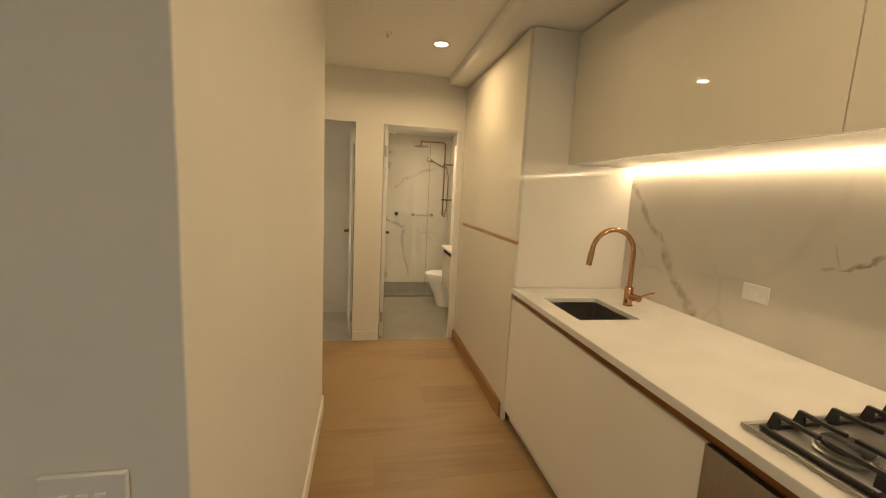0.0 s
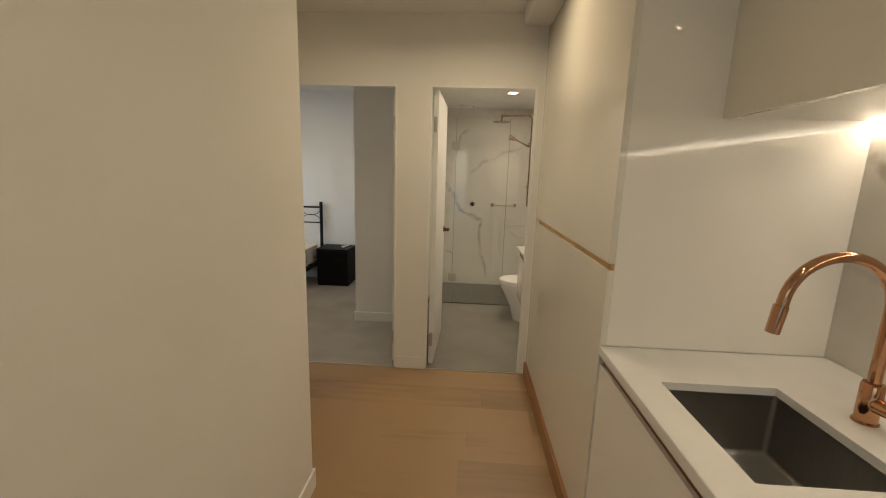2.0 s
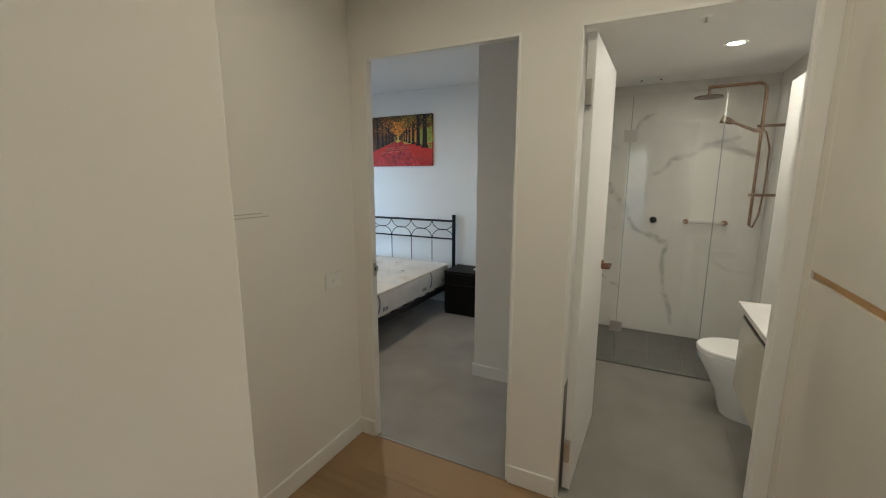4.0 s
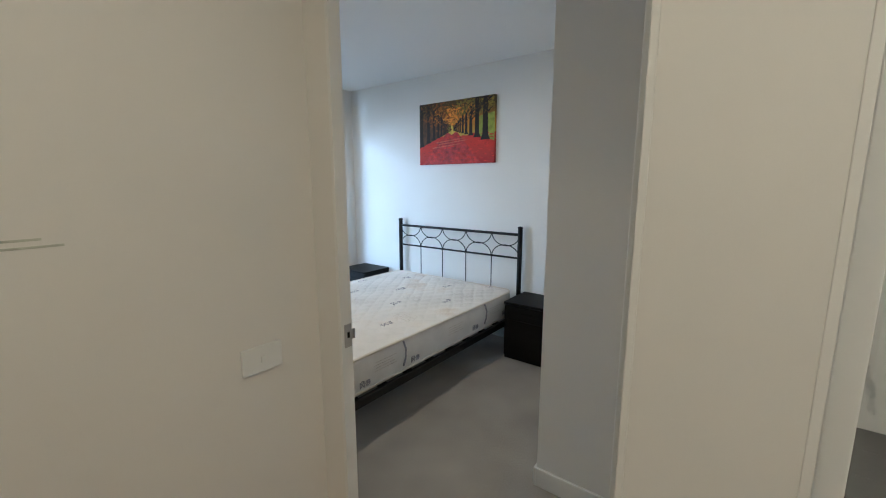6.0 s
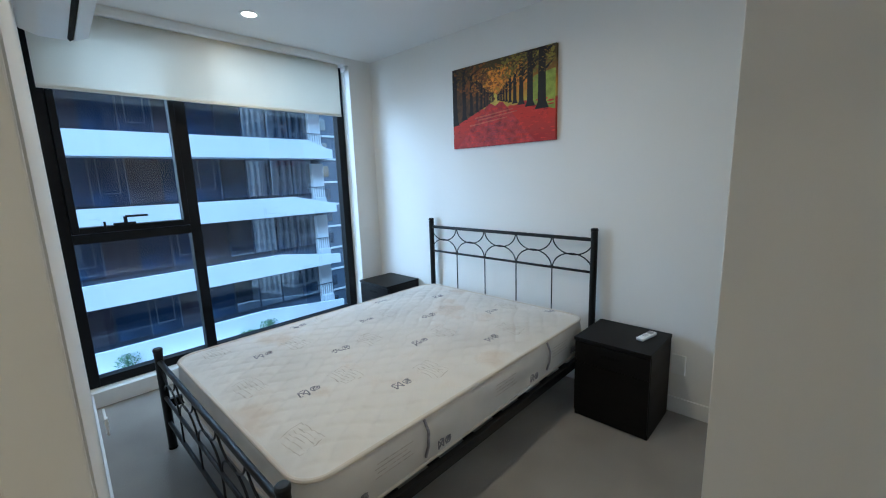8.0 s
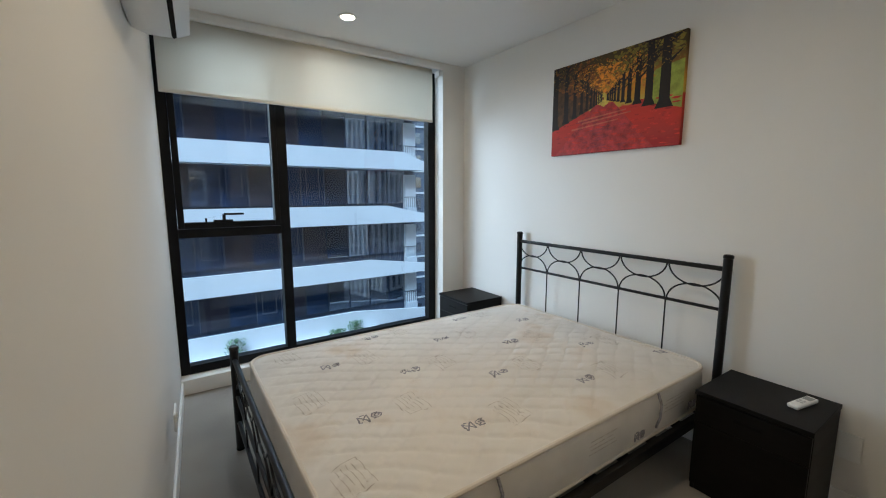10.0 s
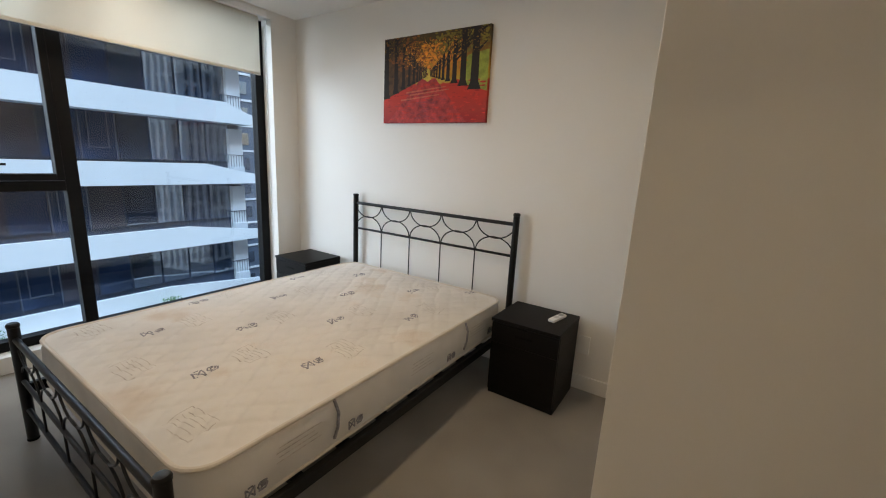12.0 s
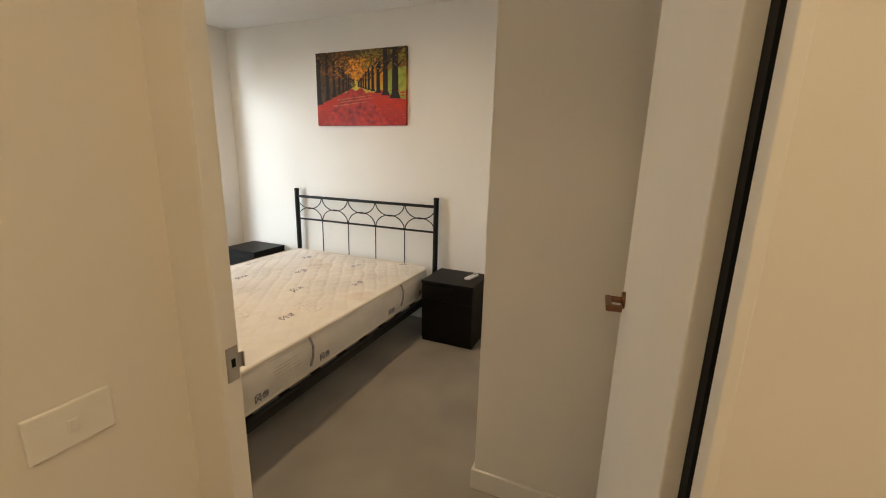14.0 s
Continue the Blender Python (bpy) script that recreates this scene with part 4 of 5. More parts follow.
def nightstand(at):
    n = thing("nightstand", "black-brown wooden bedside cabinet with a drawer and a door", "bedside table", at, 0, "bedside tables")
    w, d, h = 0.405, 0.37, 0.49
    part("top", boxes((-w / 2 - 0.003, w / 2 + 0.003, -d / 2 - 0.006, d / 2, h - 0.02, h), bevel=0.002), BLACKW, n, "", 40)
    for s in (-1, 1):
        part("side", boxes((s * w / 2 - (0.016 if s > 0 else 0), s * w / 2 + (0.016 if s < 0 else 0), -d / 2 + 0.016, d / 2, 0, h - 0.0205), bevel=0.0015), BLACKW, n, "", 40)
    part("back", boxes((-w / 2 + 0.0165, w / 2 - 0.0165, d / 2 - 0.008, d / 2 - 0.001, 0.0, h - 0.021)), BLACKW, n, "", False)
    part("plinth", boxes((-w / 2 + 0.0165, w / 2 - 0.0165, -d / 2 + 0.02, -d / 2 + 0.03, 0, 0.035)), BLACKW, n, "", False)
    dr = part("drawer", boxes((-w / 2 + 0.002, w / 2 - 0.002, -d / 2, -d / 2 + 0.0155, h - 0.145, h - 0.026), bevel=0.0015), BLACKW, n, "", 40)
    # Raised strip; its black takes the place of the grip's shaded recess.
    part("drawer_lip", boxes((-0.05, 0.05, -d / 2 - 0.004, -d / 2 - 0.0005, h - 0.085, h - 0.072), bevel=0.001), RUBBER_SHADE, dr, "raised black strip standing for a shaded finger recess", 40)
    part("door", boxes((-w / 2 + 0.002, w / 2 - 0.002, -d / 2, -d / 2 + 0.0155, 0.036, h - 0.149), bevel=0.0015), BLACKW, n, "", 40)
    return n


ns = nightstand((-0.153, 6.455, 0))
copy_thing(ns, pose(-2.285, 6.475, 0))
remote = thing("remote_control", "small white air conditioner remote control", "remote", (-0.041, 6.492, 0.4905), -11)
part("body", boxes((-0.021, 0.021, -0.075, 0.075, 0.0, 0.018), bevel=0.006, seg=3), PLASTIC, remote, "", 60)
part("screen", boxes((-0.015, 0.015, 0.022, 0.06, 0.0181, 0.0188)), surface("lcd", (0.45, 0.48, 0.46), 0.2), remote, "grey display", False)
for k in range(4):
    part("button", boxes((-0.012 + 0.014 * (k % 2), -0.002 + 0.014 * (k % 2), -0.03 + 0.02 * (k // 2), -0.018 + 0.02 * (k // 2), 0.0181, 0.0195), bevel=0.0005), surface("grey_button", (0.5, 0.5, 0.5), 0.5), remote, "grey button", 40)

# ---- autumn picture ----
pic = thing("canvas_picture", "canvas print of an autumn avenue with red leaves", "picture", (-1.146, 6.6795, 1.925))
PW, PH = 0.441, 0.295
m, n, l, b = nodes_of("canvas_ground")
co = n.new("ShaderNodeTexCoord").outputs["Object"]
sep = n.new("ShaderNodeSeparateXYZ")
l.new(co, sep.inputs[0])
nz = noise_node(n, l, co, 9.0, 6.0, (1.0, 1.0, 1.8))
hz = n.new("ShaderNodeMath")
hz.operation = "MULTIPLY_ADD"
l.new(nz.outputs["Fac"], hz.inputs[0])
hz.inputs[1].default_value = 0.16
l.new(sep.outputs["Z"], hz.inputs[2])
mr = n.new("ShaderNodeMapRange")
mr.inputs["From Min"].default_value, mr.inputs["From Max"].default_value = -0.22, 0.38
l.new(hz.outputs[0], mr.inputs["Value"])
ramp = n.new("ShaderNodeValToRGB")
cr = ramp.color_ramp
for pos, colr in ((0.0, (0.34, 0.012, 0.012)), (0.16, (0.40, 0.03, 0.02)), (0.30, (0.55, 0.03, 0.015)), (0.435, (0.50, 0.035, 0.02)), (0.46, (0.50, 0.38, 0.05)), (0.56, (0.58, 0.28, 0.02)), (0.70, (0.30, 0.13, 0.015)), (0.9, (0.07, 0.045, 0.012))):
    el = cr.elements.new(pos)
    el.color = (*colr, 1)
cr.elements.remove(cr.elements[0])
cr.elements.remove(cr.elements[len(cr.elements) - 1])
l.new(mr.outputs["Result"], ramp.inputs["Fac"])
l.new(ramp.outputs["Color"], b.inputs["Base Color"])
b.inputs["Roughness"].default_value = 0.7
CANVAS = m
part("canvas", boxes((-PW, PW, -0.027, 0, -PH, PH), bevel=0.002), CANVAS, pic, "", 40)
rp = random.Random(5)


def paint(name, polys, material, lift):
    bm = bmesh.new()
    for step, poly in enumerate(polys):
        pts = [(max(-PW + 0.002, min(PW - 0.002, x)), max(-PH + 0.002, min(PH - 0.002, z))) for x, z in poly]
        try:
            bm.faces.new([bm.verts.new((x, -0.0272 - lift - step * 2.3e-6, z)) for x, z in pts])
        except ValueError:
            pass
    return part(name, bm, material, pic, "", False)


def blot(x, z, r, k=6, squash=0.7):
    return [(x + r * rp.uniform(0.6, 1.1) * math.cos(q * math.tau / k), z + squash * r * rp.uniform(0.6, 1.1) * math.sin(q * math.tau / k)) for q in range(k)]


def paint_colour(name, c, var=0.3):
    return surface(name, c, 0.7, var=var, scale=25)


VP = (-0.03, 0.02)
TRUNK = paint_colour("paint_trunk", (0.014, 0.009, 0.007))
paint("painted_leaves", [blot(rp.uniform(-0.30, 0.25), rp.uniform(0.05, 0.22), rp.uniform(0.008, 0.02)) for _ in range(240)], paint_colour("paint_gold", (0.72, 0.25, 0.02)), 0.0003)
paint("painted_meadow", [[(0.24, -0.045), (PW, -0.10), (PW, 0.15), (0.30, 0.13)]] + [blot(rp.uniform(0.28, 0.44), rp.uniform(-0.03, 0.14), 0.02) for _ in range(40)], paint_colour("paint_green", (0.30, 0.34, 0.05)), 0.0005)
paint("painted_leaves", [blot(rp.uniform(-PW, -0.14), rp.uniform(0.0, PH), rp.uniform(0.012, 0.03)) for _ in range(150)], paint_colour("paint_brown", (0.06, 0.028, 0.012)), 0.0007)
paint("painted_leaves", [blot(rp.uniform(0.02, PW), rp.uniform(0.15, PH), rp.uniform(0.006, 0.016)) for _ in range(190)], paint_colour("paint_olive", (0.22, 0.17, 0.025)), 0.0008)
paint("painted_leaves", [blot(rp.uniform(-0.25, 0.2), rp.uniform(0.08, 0.25), rp.uniform(0.003, 0.0065)) for _ in range(420)], paint_colour("paint_amber", (0.78, 0.30, 0.025)), 0.0009)
paint("painted_path", [[(-0.40, -PH), (0.30, -PH), (0.03, 0.0), (-0.10, 0.0)]], paint_colour("paint_mauve", (0.40, 0.035, 0.032), 0.5), 0.0005)
paint("painted_glow", [blot(VP[0] - 0.01, 0.025, 0.05, 9, 0.9)], paint_colour("paint_straw", (0.62, 0.46, 0.07)), 0.0013)
paint("painted_leaves", [blot(rp.uniform(-PW, PW), rp.uniform(-PH, -0.02), rp.uniform(0.010, 0.034), 7, 0.22) for _ in range(170)], paint_colour("paint_red", (0.50, 0.030, 0.018), 0.5), 0.0006)
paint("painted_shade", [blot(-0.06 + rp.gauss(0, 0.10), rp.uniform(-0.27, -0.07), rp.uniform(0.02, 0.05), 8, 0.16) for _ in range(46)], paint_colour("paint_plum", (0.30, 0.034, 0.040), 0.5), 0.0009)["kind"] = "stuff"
paint("painted_thicket", [[(-PW, -0.13), (-0.10, -0.01), (-0.075, 0.015), (-0.085, 0.075), (-0.20, 0.13), (-PW, 0.20)]], paint_colour("paint_umber", (0.085, 0.038, 0.014), 0.6), 0.0011)
paint("painted_leaves", [blot(rp.gauss(-0.20, 0.10), rp.gauss(0.16, 0.06), rp.uniform(0.006, 0.02)) for _ in range(150)], paint_colour("paint_russet", (0.20, 0.065, 0.012)), 0.0012)
paint("painted_light", [[(-0.22 + dx, -0.08 - dz), (0.12 + dx, -0.055 - dz), (0.12 + dx, -0.062 - dz), (-0.22 + dx, -0.092 - dz)] for dx, dz in ((0, 0), (0.03, 0.018), (-0.05, 0.05))], paint_colour("paint_sunstreak", (0.52, 0.11, 0.06)), 0.0022)
for s, kmax in ((1, 12), (-1, 12)):
    for k in range(kmax):
        t = 0.93 * 0.76 ** k
        x = VP[0] + s * t * (0.40 if s > 0 else 0.415)
        zb = VP[1] - t * (0.115 if s > 0 else 0.15)
        w = (0.031 if s > 0 else 0.024) * t + 0.0015
        trees = []
        ztop = VP[1] + t * 0.36 + 0.015
        trees.append([(x - w * 1.7, zb), (x + w * 1.7, zb), (x + w, zb + 0.05 * t), (x + w * 0.8, ztop), (x - w * 0.8, ztop), (x - w, zb + 0.05 * t)])
        for q in range(12):
            h0 = zb + (ztop - zb) * rp.uniform(0.45, 1.0)
            dx, dz = rp.uniform(-0.24, 0.24) * t, rp.uniform(0.05, 0.22) * t
            trees.append([(x - w * 0.3, h0), (x + w * 0.3, h0 - w * 0.5), (x + dx, h0 + dz), (x + dx - 0.002, h0 + dz + 0.001)])
        paint("painted_tree", trees, TRUNK, 0.0014)
paint("painted_leaves", [blot(rp.uniform(-PW, PW), rp.uniform(0.14, PH), rp.uniform(0.002, 0.005)) for _ in range(420)], paint_colour("paint_ochre", (0.34, 0.17, 0.02)), 0.0016)

# ---- air conditioner ----
ac = thing("air_conditioner", "white wall-mounted split system air conditioner high on the wall", "air conditioner", (-1.25, 4.262, 1.995), -2.74)
bm = bmesh.new()
prof = [(0.0, 0.02), (0.0, 0.27), (0.155, 0.27), (0.187, 0.245), (0.195, 0.12), (0.185, 0.045), (0.14, 0.0), (0.055, 0.0)]
sides = [[bm.verts.new((x, y, z)) for y, z in prof] for x in (-0.40, 0.40)]
for k in range(len(prof)):
    k2 = (k + 1) % len(prof)
    bm.faces.new((sides[0][k], sides[0][k2], sides[1][k2], sides[1][k]))
bm.faces.new(sides[0][::-1])
bm.faces.new(sides[1])
soften(bm, 0.006, 3)
part("body", bm, PLASTIC, ac, "", 40)
bm = boxes((-0.37, 0.36, 0.132, 0.166, 0.006, 0.028))
bmesh.ops.rotate(bm, verts=bm.verts, cent=(0, 0.16, 0.015), matrix=Matrix.Rotation(radians(38), 3, "X"))
# No opening is cut; the outlet's shade is this bar's black.
part("air_outlet_shade", bm, RUBBER_SHADE, ac, "black bar standing for the shaded air outlet slot", False)
bm = boxes((-0.35, 0.35, 0.150, 0.20, -0.008, -0.004), bevel=0.001)
bmesh.ops.rotate(bm, verts=bm.verts, cent=(0, 0.16, 0.0), matrix=Matrix.Rotation(radians(25), 3, "X"))
part("louvre", bm, PLASTIC, ac, "white louvre", 40)

# ---- bathroom ----
vanity = thing("vanity", "white wall-hung vanity with a stone top", "vanity", (0, 0, 0))
part("cabinet", boxes((2.055, 2.329, 4.29, 4.90, 0.40, 0.784), bevel=0.002), GLOSS, vanity, "", 40)
# Solid block under the top, blackened to give the channel's shade.
part("finger_gap_shade", boxes((2.063, 2.329, 4.295, 4.895, 0.7845, 0.8343)), RUBBER_SHADE, vanity, "black filler standing for the shaded finger channel", False)
part("top", boxes((2.035, 2.329, 4.27, 4.915, 0.8345, 0.86), bevel=0.002), STONE, vanity, "white stone top", 40)
toilet = thing("toilet", "white back-to-wall toilet with a closed seat", "toilet", (2.3295, 5.38, 0))
bm = bmesh.new()
rings = []
for z, front, back, half in ((0.0, 0.24, 0.0, 0.125), (0.03, 0.25, 0.0, 0.13), (0.15, 0.28, 0.0, 0.14), (0.28, 0.345, 0.0, 0.165), (0.36, 0.388, 0.0, 0.178), (0.395, 0.392, 0.0, 0.18)):
    ring = []
    for k in range(33):
        a = math.pi * k / 32 - math.pi / 2
        ring.append(bm.verts.new((-(front - half * 1.25) - half * 1.25 * math.cos(a) ** 0.9, half * math.sin(a), z)))
    ring.append(bm.verts.new((-0.001, half, z)))
    ring.append(bm.verts.new((-0.001, -half, z)))
    rings.append(ring)
for a, b2 in zip(rings, rings[1:]):
    for k in range(len(a)):
        k2 = (k + 1) % len(a)
        bm.faces.new((a[k], a[k2], b2[k2], b2[k]))
bm.faces.new(rings[0][::-1])
bm.faces.new(rings[-1])
part("pan", bm, PORCELAIN, toilet, "", 50)
for nm, z0, z1, grow in (("seat", 0.396, 0.412, 0.0), ("lid", 0.4135, 0.432, 0.002)):
    bm = bmesh.new()
    pts = []
    for k in range(33):
        a = math.pi * k / 32 - math.pi / 2
        pts.append((-(0.397 + grow - 0.23) - 0.23 * math.cos(a), (0.184 + grow) * math.sin(a)))
    pts += [(-0.03, 0.17), (-0.03, -0.17)]
    lo, hi = [bm.verts.new((x, y, z0)) for x, y in pts], [bm.verts.new((x, y, z1)) for x, y in pts]
    for k in range(len(pts)):
        k2 = (k + 1) % len(pts)
        bm.faces.new((lo[k], lo[k2], hi[k2], hi[k]))
    bm.faces.new(lo[::-1])
    bm.faces.new(hi)
    bmesh.ops.recalc_face_normals(bm, faces=list(bm.faces))
    bmesh.ops.bevel(bm, geom=[e for e in bm.edges if abs(e.verts[0].co.z - e.verts[1].co.z) < 1e-6], offset=0.006, segments=3, affect="EDGES")
    part(nm, bm, PORCELAIN, toilet, "", 50)

SHY = 5.83
screen = thing("shower_screen", "frameless clear glass shower screen with a hinged door", "shower screen", (0, 0, 0))
for x0, x1 in ((1.142, 1.418), (1.424, 1.996), (2.002, 2.328)):
    g = part("glass_panel" if x1 != 1.996 else "glass_door", boxes((x0, x1, SHY - 0.005, SHY + 0.005, 0.012, 2.09)), SHGLASS, screen, "clear glass", 40)
    g.visible_shadow = False
for x0, x1 in ((1.4185, 1.4235), (1.9965, 2.0015)):
    part("glass_edge", boxes((x0, x1, SHY - 0.0048, SHY + 0.0048, 0.012, 2.09)), GLASSEDGE, screen, "pale polished glass edge", False)
for z in (0.31, 1.80):
    part("glass_hinge", boxes((1.375, 1.468, SHY - 0.014, SHY + 0.014, z - 0.045, z + 0.045), bevel=0.003), NICKEL, screen, "square metal glass hinge", 40)
setting("floor_shower_edge", boxes((1.142, 2.458, SHY - 0.035, SHY + 0.02, -0.006, 0.0115), bevel=0.003), TILE_S, "dark tiled shower threshold strip", "threshold")
rail = thing("grab_rail", "rose gold horizontal rail on the shower wall", "rail", (0, 6.70, 1.10))
part("bar", rod(bmesh.new(), (1.88, -0.07, 0), (2.215, -0.07, 0), 0.010), NICKEL, rail)
for x in (1.90, 2.195):
    part("mount", lathe(bmesh.new(), [(0, 0.0), (0.024, 0.0), (0.024, 0.008), (0.013, 0.014), (0.012, 0.082), (0, 0.084)], 20, Matrix.Translation((x, -0.001, 0)) @ Matrix.Rotation(radians(90), 4, "X")), BRONZE, rail)
valve = thing("shower_valve", "dark round shower mixer valve", "shower valve", (1.635, 6.699, 1.105))
part("knob", lathe(bmesh.new(), [(0, 0), (0.03, 0), (0.03, 0.006), (0.022, 0.008), (0.021, 0.05), (0, 0.052)], 24, Matrix.Rotation(radians(90), 4, "X")), BLACKM, valve)
shower = thing("shower_set", "rose gold rain shower column with a hand shower", "shower", (2.315, 6.40, 0))
part("column", rod(bmesh.new(), (0, 0, 1.12), (0, 0, 2.16), 0.0115), BATHCOPPER, shower)
part("arm", tube(bmesh.new(), [(0, 0, 2.12)] + [(-0.05 + 0.05 * math.cos(a), 0, 2.16 + 0.05 * math.sin(a)) for a in np.linspace(0, math.pi / 2, 7)] + [(-0.38, 0, 2.205)], 0.0115, 12), BATHCOPPER, shower)
part("rain_head", lathe(bmesh.new(), [(0, 0.02), (0.012, 0.02), (0.014, 0.008), (0.10, 0.004), (0.102, -0.004), (0, -0.005)], 32, Matrix.Translation((-0.37, 0, 2.13))), BATHCOPPER, shower)
part("head_neck", rod(bmesh.new(), (-0.37, 0, 2.14), (-0.37, 0, 2.205), 0.010), BATHCOPPER, shower)
for z in (1.89, 1.36):
    part("wall_bracket", rod(bmesh.new(), (-0.03, 0, z), (0.144, 0, z), 0.011), BATHCOPPER, shower)
part("slider", boxes((-0.045, 0.02, -0.018, 0.018, 1.84, 1.87), bevel=0.005), BATHCOPPER, shower, "", 40)
part("hand_shower", rod(rod(bmesh.new(), (-0.03, 0, 1.85), (-0.20, -0.01, 1.93), 0.011), (-0.19, -0.01, 1.925), (-0.27, -0.01, 1.955), 0.02, 0.034), BATHCOPPER, shower)
hose = [(-0.02, 0.0, 1.86), (0.03, -0.015, 1.845), (0.062, -0.02, 1.72), (0.064, -0.02, 1.42), (0.05, -0.015, 1.20), (0.022, 0.0, 1.10), (0.0, 0.0, 1.12)]
part("hose", tube(bmesh.new(), hose, 0.007, 8), BATHCOPPER, shower)
vent = thing("ceiling_vent", "round white bathroom exhaust vent", "vent", (1.52, 6.52, BATHCEIL))
part("rim", lathe(bmesh.new(), [(0.085, -0.002), (0.10, -0.012), (0.12, -0.006), (0.122, 0.0), (0.085, 0.0), (0.085, -0.002)]), PLASTIC, vent)
# Flat black ring that colours in the shade between rim and cone.
part("slot", lathe(bmesh.new(), [(0.070, -0.0035), (0.0845, -0.0035), (0.0845, -0.0005), (0.070, -0.0005), (0.070, -0.0035)]), RUBBER_SHADE, vent, "black ring standing for the shaded air gap")
part("cone", lathe(bmesh.new(), [(0, -0.022), (0.06, -0.022), (0.078, -0.012), (0.06, -0.004), (0, -0.004)]), PLASTIC, vent)

# ---- outside ----
OUTWHITE = surface("white_render", (0.78, 0.79, 0.80), 0.7, var=0.05, scale=0.4, bump=0.003, bscale=12)
OUTGLASS = surface("facade_glass", (0.028, 0.050, 0.105), 0.03, var=0.5, scale=0.35, rvar=0.02, spec=1.0, bump=0.0028, bscale=0.45)
OUTGLASS2 = surface("facade_glass_pale", (0.030, 0.052, 0.095), 0.03, var=0.5, scale=0.6, rvar=0.02, bump=0.0028, bscale=0.45)
OUTGLASS2.node_tree.nodes["Principled BSDF"].inputs["IOR"].default_value = 3.6
OUTFRAME = surface("facade_frame", (0.020, 0.030, 0.055), 0.5, var=0.1, scale=3)
OUTDARK = surface("storey_shade", (0.04, 0.055, 0.09), 0.8, var=0.1, scale=0.5)
OUTGREY = surface("condenser_paint", (0.55, 0.57, 0.60), 0.5, var=0.08, scale=4)
OWNWALL = surface("brown_cladding", (0.055, 0.045, 0.042), 0.6, var=0.25, scale=0.4, bump=0.003, bscale=8)
LEAF = surface("planter_leaves", (0.13, 0.25, 0.11), 0.6, var=0.4, scale=6)
setting("ground", boxes((-900, 900, -900, 900, -18.2, -18.0)), surface("street_asphalt", (0.06, 0.06, 0.062), 0.9, var=0.15, scale=0.3), "grey asphalt street far below", "ground")
setting("building_below", boxes((-3.1, 2.95, -4.1, 6.82, -18.0, -0.201)), OUTWHITE, "storeys of the same building below the flat", "building")
FXX, EY0, EY1 = -24.0, -14.0, 19.4
tower = thing("apartment_building", "white banded apartment building with dark glazing across the street", "building", (FXX, 0, 0))
LEVELS = [7.05, 3.50, -0.07, -3.65, -6.98, -10.5, -14.0]
BH = 1.17
# One solid block; the shade inside the recessed storeys is in its dark colour.
part("core", boxes((-14, -1.6, EY0, 19.3, -18.0, 9.0)), OUTDARK, tower, "solid block whose dark colour stands for shaded storeys", False)
for row, zc in enumerate(LEVELS):
    zl, zh = zc - BH / 2, zc + BH / 2
    start = 18.9 - 1.22 * row
    bm = bmesh.new()
    rings = []
    for y in (EY0, start, start + 0.25, EY1 - 0.3, EY1):
        t = max(0.0, (y - start) / (EY1 - start))
        zt = zh - 0.56 * (t * 1.12 if t < 0.85 else 0.952 + (t - 0.85) * 0.32)
        rings.append([bm.verts.new(p) for p in ((0.0, y, zl), (0.0, y, zt), (-0.25, y, zt), (-0.25, y, zl))])
    for a, c in zip(rings, rings[1:]):
        for k in range(4):
            k2 = (k + 1) % 4
            bm.faces.new((a[k], a[k2], c[k2], c[k]))
    bm.faces.new(rings[0])
    bm.faces.new(rings[-1][::-1])
    box(bm, -2.0, -0.25, EY0, EY1, zl, zl + 0.25)
    part("balcony_band", bm, OUTWHITE, tower, "white rendered balcony band", False)
    part("end_wall", boxes((-1.55, -1.20, 18.45, 19.3, zl + 0.25, zl + 3.3)), OUTWHITE, tower, "white dividing wall", False)
    rail_bm = boxes((-1.15, -1.11, 17.9, EY1, zh + 0.52, zh + 0.56))
    for k in range(9):
        box(rail_bm, -1.14, -1.12, 17.95 + 0.17 * k, 17.97 + 0.17 * k, zl + 0.25, zh + 0.52)
    part("balcony_rail", rail_bm, OUTFRAME, tower, "thin dark balcony railing", False)
    part("condenser_unit", boxes((-1.0, -0.62, 18.25, 19.05, zl + 0.26, zl + 1.0), bevel=0.03), OUTGREY, tower, "pale air conditioner unit", 40)
pane_a = finish("pane", boxes((-0.03, 0.0, -0.70, 0.70, 0, 2.55)), OUTGLASS, False)
pane_b = finish("pane", boxes((-0.03, 0.0, -0.70, 0.70, 0, 2.55)), OUTGLASS2, False)
bmf = boxes((-0.04, 0.03, -0.74, -0.70, 0, 2.55), (-0.04, 0.03, 0.70, 0.74, 0, 2.55), (-0.04, 0.03, -0.70, 0.70, 0, 0.06), (-0.04, 0.03, -0.70, 0.70, 2.49, 2.55))
frame_mesh = finish("window_frame", bmf, OUTFRAME, False)
OUTBROWN = surface("facade_blind_glass", (0.060, 0.056, 0.075), 0.05, var=0.4, scale=0.5, spec=1.0, bump=0.0028, bscale=0.45)
pane_c = finish("pane", boxes((-0.03, 0.0, -0.70, 0.70, 0, 2.55)), OUTBROWN, False)
ro = random.Random(9)
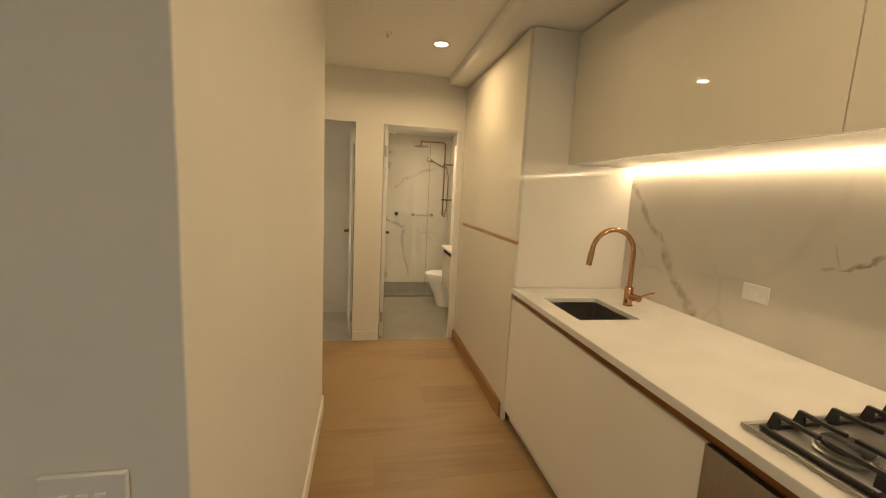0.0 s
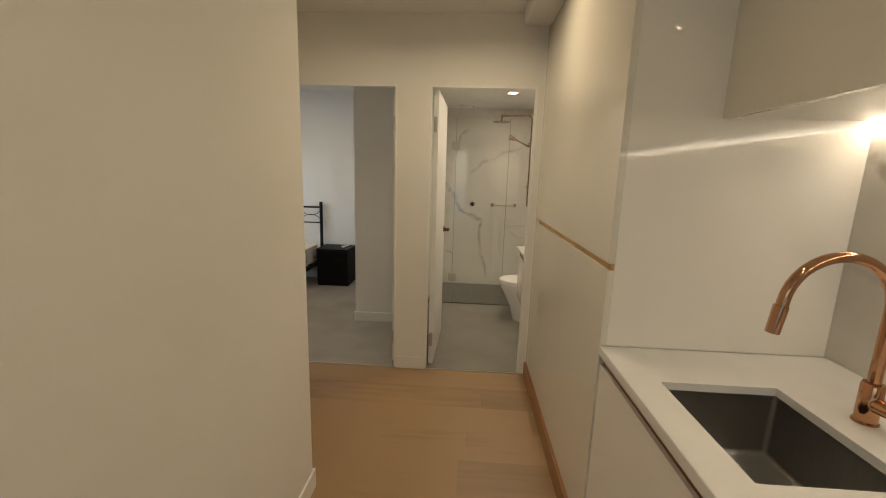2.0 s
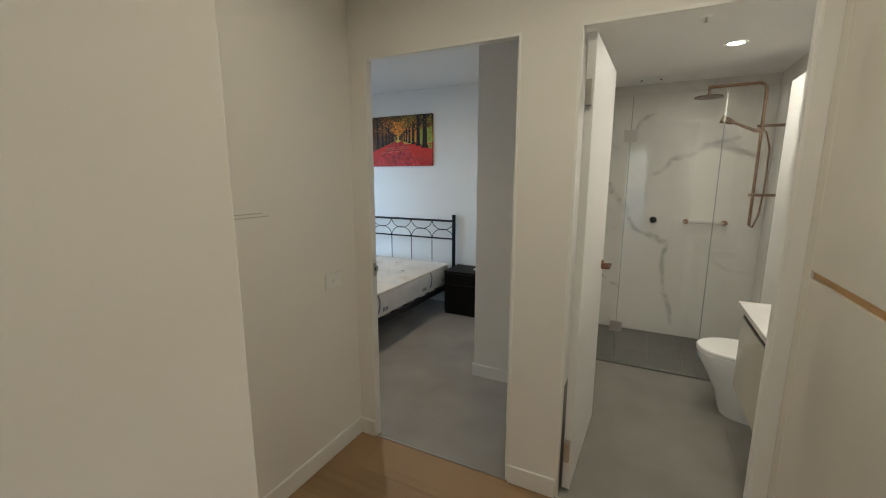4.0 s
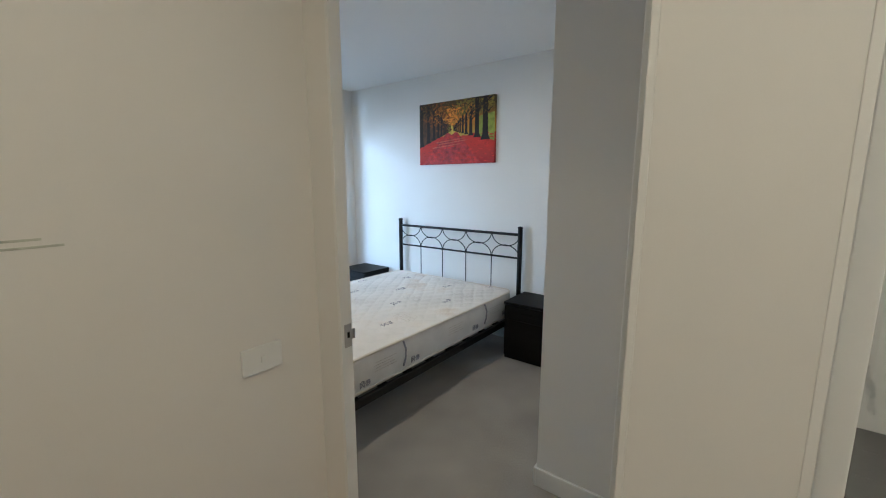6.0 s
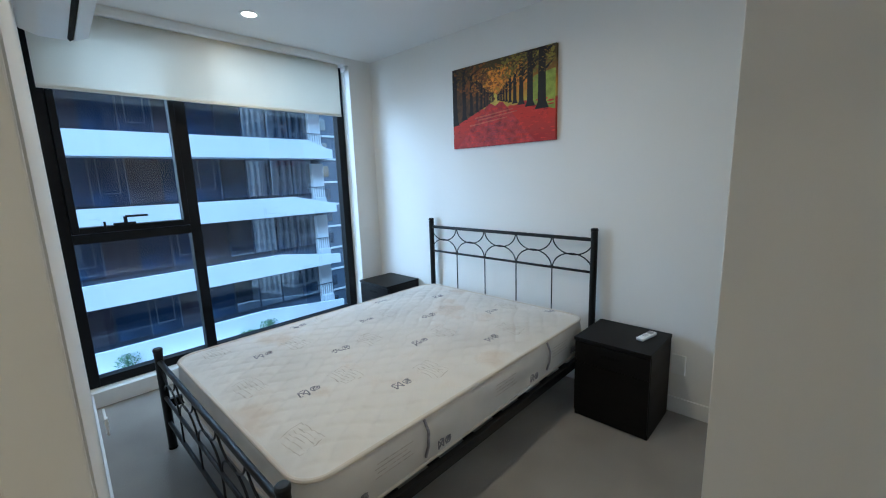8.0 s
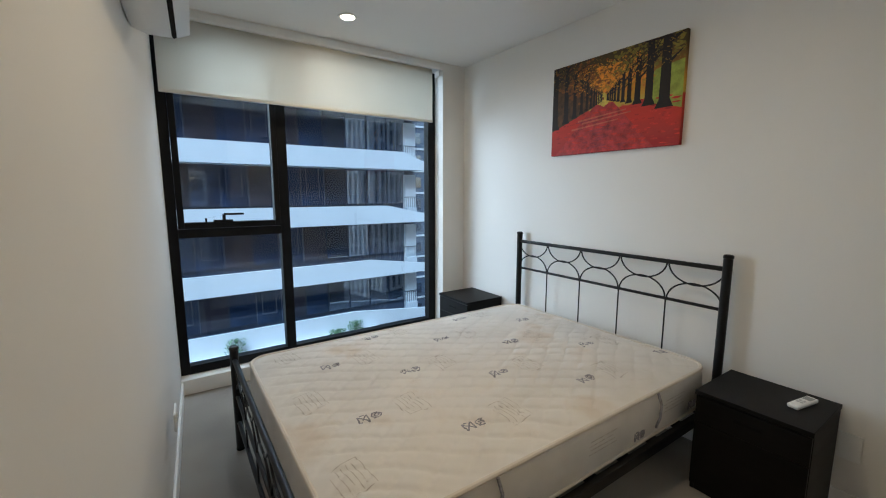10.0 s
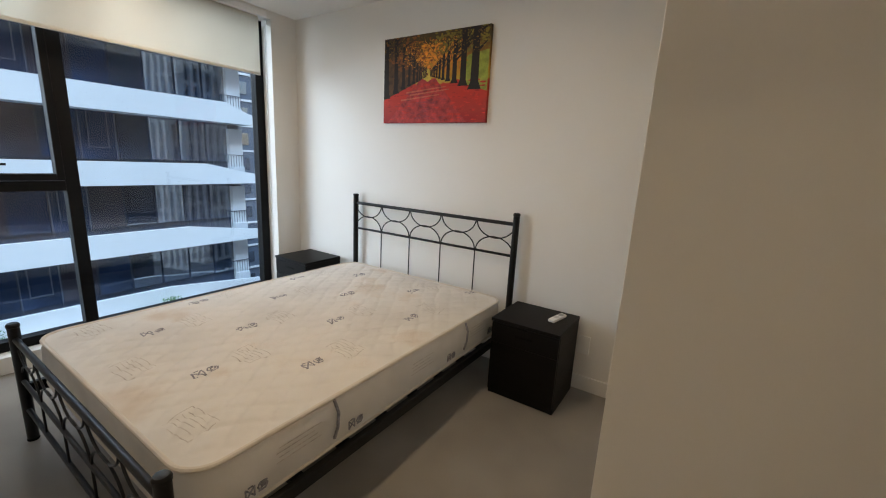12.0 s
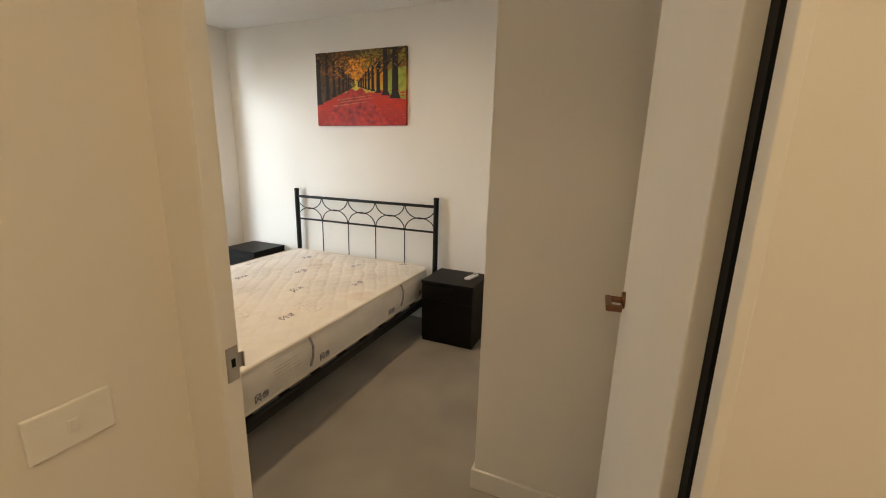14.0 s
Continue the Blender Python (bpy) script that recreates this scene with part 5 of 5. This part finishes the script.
bmf = boxes((-0.04, 0.03, -0.74, -0.70, 0, 2.55), (-0.04, 0.03, 0.70, 0.74, 0, 2.55), (-0.04, 0.03, -0.70, 0.70, 2.49, 2.55),
            (0.0, 0.05, -0.42, -0.38, 0.55, 2.49), (0.0, 0.05, 0.38, 0.42, 0.55, 2.49), (0.0, 0.05, -0.38, 0.38, 0.55, 0.60))
frame_mesh3 = finish("window_frame", bmf, surface("facade_sash_frame", (0.10, 0.125, 0.18), 0.5, var=0.1, scale=3), False)
for row, zc in enumerate(LEVELS[:6]):
    for k in range(23):
        y = EY0 + 0.8 + 1.48 * k
        if y > 18.0:
            continue
        clear_here = y > 13.3
        w = new("window", frame_mesh3 if not clear_here and (k + row) % 3 == 0 else frame_mesh)
        w.parent = tower
        w.location = (-1.5, y, zc - BH / 2 - 2.33)
        p = new("pane", pane_b if clear_here else (pane_c if (k + row) % 3 == 1 else pane_a))
        p.parent = w
        p.rotation_euler = (0, radians(ro.uniform(-0.8, 0.8)), radians(ro.uniform(-1.5, 1.5)))
# The slab over the living opening is added, unseen, to keep the sun out.
setting("building_wing_sunshade", boxes((-3.1, -2.8, 6.83, 22.1, -18.0, 14.0), (-3.1, -2.8, -6.6, 6.82, 2.85, 14.0), (-2.79, 2.95, -6.6, -4.11, 2.64, 2.83)), OWNWALL, "dark brown cladding of the same building beside the flat, with an added sun-blocking slab", "building")
back = thing("slender_tower", "tall pale apartment tower with gridded storeys, mirrored in the glazing", "building", (26.0, 40.5, -18), -20)
part("wall", boxes((-7.0, 7.0, -9.0, 9.0, 0, 74)), surface("tower_glass", (0.055, 0.075, 0.105), 0.2, var=0.4, scale=0.3), back, "dark glazing", False)
slab_mesh = finish("slab_edge", boxes((-7.35, 7.35, -9.35, 9.35, 0, 0.5)), OUTWHITE, False)
fin_mesh = finish("fin", boxes((-0.22, 0.22, -0.3, 0.3, 0, 74)), OUTWHITE, False)
for lv in range(22):
    o = new("slab_edge", slab_mesh)
    o.parent, o.location = back, (0, 0, 3.3 * lv)
for k in range(12):
    o = new("fin", fin_mesh)
    o.parent, o.location = back, (-7.25, -8.9 + 1.62 * k, 0)
    o = new("fin", fin_mesh)
    o.parent, o.location = back, (-7.0 + 1.27 * k, -9.25, 0)
far = thing("far_tower", "distant pale apartment tower with a grid of windows", "building", (-60, 43, -18))
part("wall", boxes((-8, 8, -9, 9, 0, 46)), surface("tower_concrete", (0.10, 0.125, 0.17), 0.5, var=0.1, scale=0.2), far, "", False)
for lv in range(15):
    part("slab_edge", boxes((-8.15, 8.15, -9.15, 9.15, 3.2 * lv, 3.2 * lv + 0.25)), OUTWHITE, far, "white slab edge", False)
gw = finish("window", boxes((-0.06, 0.06, -0.6, 0.6, 0, 1.5)), OUTGLASS2, False)
for lv in range(14):
    for k in range(7):
        w = new("window", gw)
        w.parent = far
        w.location = (8.02, -7.8 + 2.6 * k, 0.9 + 3.2 * lv)
        w2 = new("window", gw)
        w2.parent = far
        w2.location = (-6.6 + 2.2 * k, -9.02, 0.9 + 3.2 * lv)
        w2.rotation_euler = (0, 0, radians(90))
part("planter_ledge", boxes((-0.2, 0.75, EY0, 15.5, -8.6, -7.55), bevel=0.03), OUTWHITE, tower, "low white planter ledge", 40)
for y0, tall in ((6.8, 0.95), (13.8, 0.75), (12.6, 0.35)):
    pl = thing("planter_shrub", "small green shrub in the balcony planter", "shrub", (FXX + 0.35, y0, -7.55))
    bm = bmesh.new()
    for q in range(320):
        a, r, h = ro.uniform(0, math.tau), ro.uniform(0, 0.36), tall * ro.uniform(0.08, 1.0)
        c = Vector((r * math.cos(a), r * 1.6 * math.sin(a), h * (1 - 0.4 * r)))
        d1 = Vector((ro.uniform(-1, 1), ro.uniform(-1, 1), ro.uniform(-0.6, 0.6))).normalized() * 0.08
        d2 = d1.orthogonal().normalized() * 0.028
        bm.faces.new([bm.verts.new(c - d1), bm.verts.new(c + d2), bm.verts.new(c + d1), bm.verts.new(c - d2)])
    part("leaves", bm, LEAF, pl, "", False)
    part("stem", rod(bmesh.new(), (0, 0, 0), (0, 0, tall * 0.8), 0.02, 0.008, 6), OUTFRAME, pl)

# ---- boards and tiles ----
PWID, rb = 0.2475, random.Random(3)
boards, joined, row = {}, bmesh.new(), 0
y = 4.146
while y > -4.0:
    x = 2.83 - rb.uniform(0.2, 1.9)
    ends = [2.829]
    while x > -3.0:
        ends.append(x)
        x -= 1.9
    ends.append(-2.999)
    for xr, xl in zip(ends, ends[1:]):
        near = y > -0.2 and xr > 0.16
        lo_y = y - PWID
        if near:
            bmb = boxes((xl - (xl + xr) / 2 + 0.0001, xr - (xl + xr) / 2 - 0.0001, -PWID / 2 + 0.0001, PWID / 2 - 0.0001, -0.0155, 0.0), bevel=0.0003, seg=1)
            ob = new("floorboard", finish("floorboard", bmb, OAKM, False))
            ob.location = ((xl + xr) / 2, y - PWID / 2, 0)
            boards[len(boards)] = ob
        else:
            box(joined, xl + 0.0008, xr - 0.0008, lo_y + 0.0008, y - 0.0008, -0.0155, 0.0)
    y -= PWID
fl = setting("floor_hall", joined, OAKR, "wide oak floorboards running across the hall", "floor")
for ob in boards.values():
    ob.parent = fl
bath_floor = bpy.data.objects["floor_bathroom"]
tile_mesh = {}
for x0, x1 in ((1.142, 1.498), (1.50, 2.098), (2.10, 2.458)):
    for y0, y1, mt in ((4.158, 4.59, TILE_F), (4.592, 5.19, TILE_F), (5.192, 5.79, TILE_F)):
        me = finish("tile", boxes((x0 - 0.0007, x1 + 0.0007, y0 - 0.0007, y1 + 0.0007, -0.0055, 0.0)), mt, False)
        t = new("tile", me)
        t.parent = bath_floor
for i in range(5):
    for j in range(3):
        x0, y0 = 1.142 + i * 0.2635, 5.852 + j * 0.283
        t = new("tile", finish("tile", boxes((x0 + 0.001, x0 + 0.2615, y0 + 0.001, y0 + 0.281, -0.0055, 0.0), bevel=0.0008, seg=1), TILE_S, False))
        t.parent = bath_floor
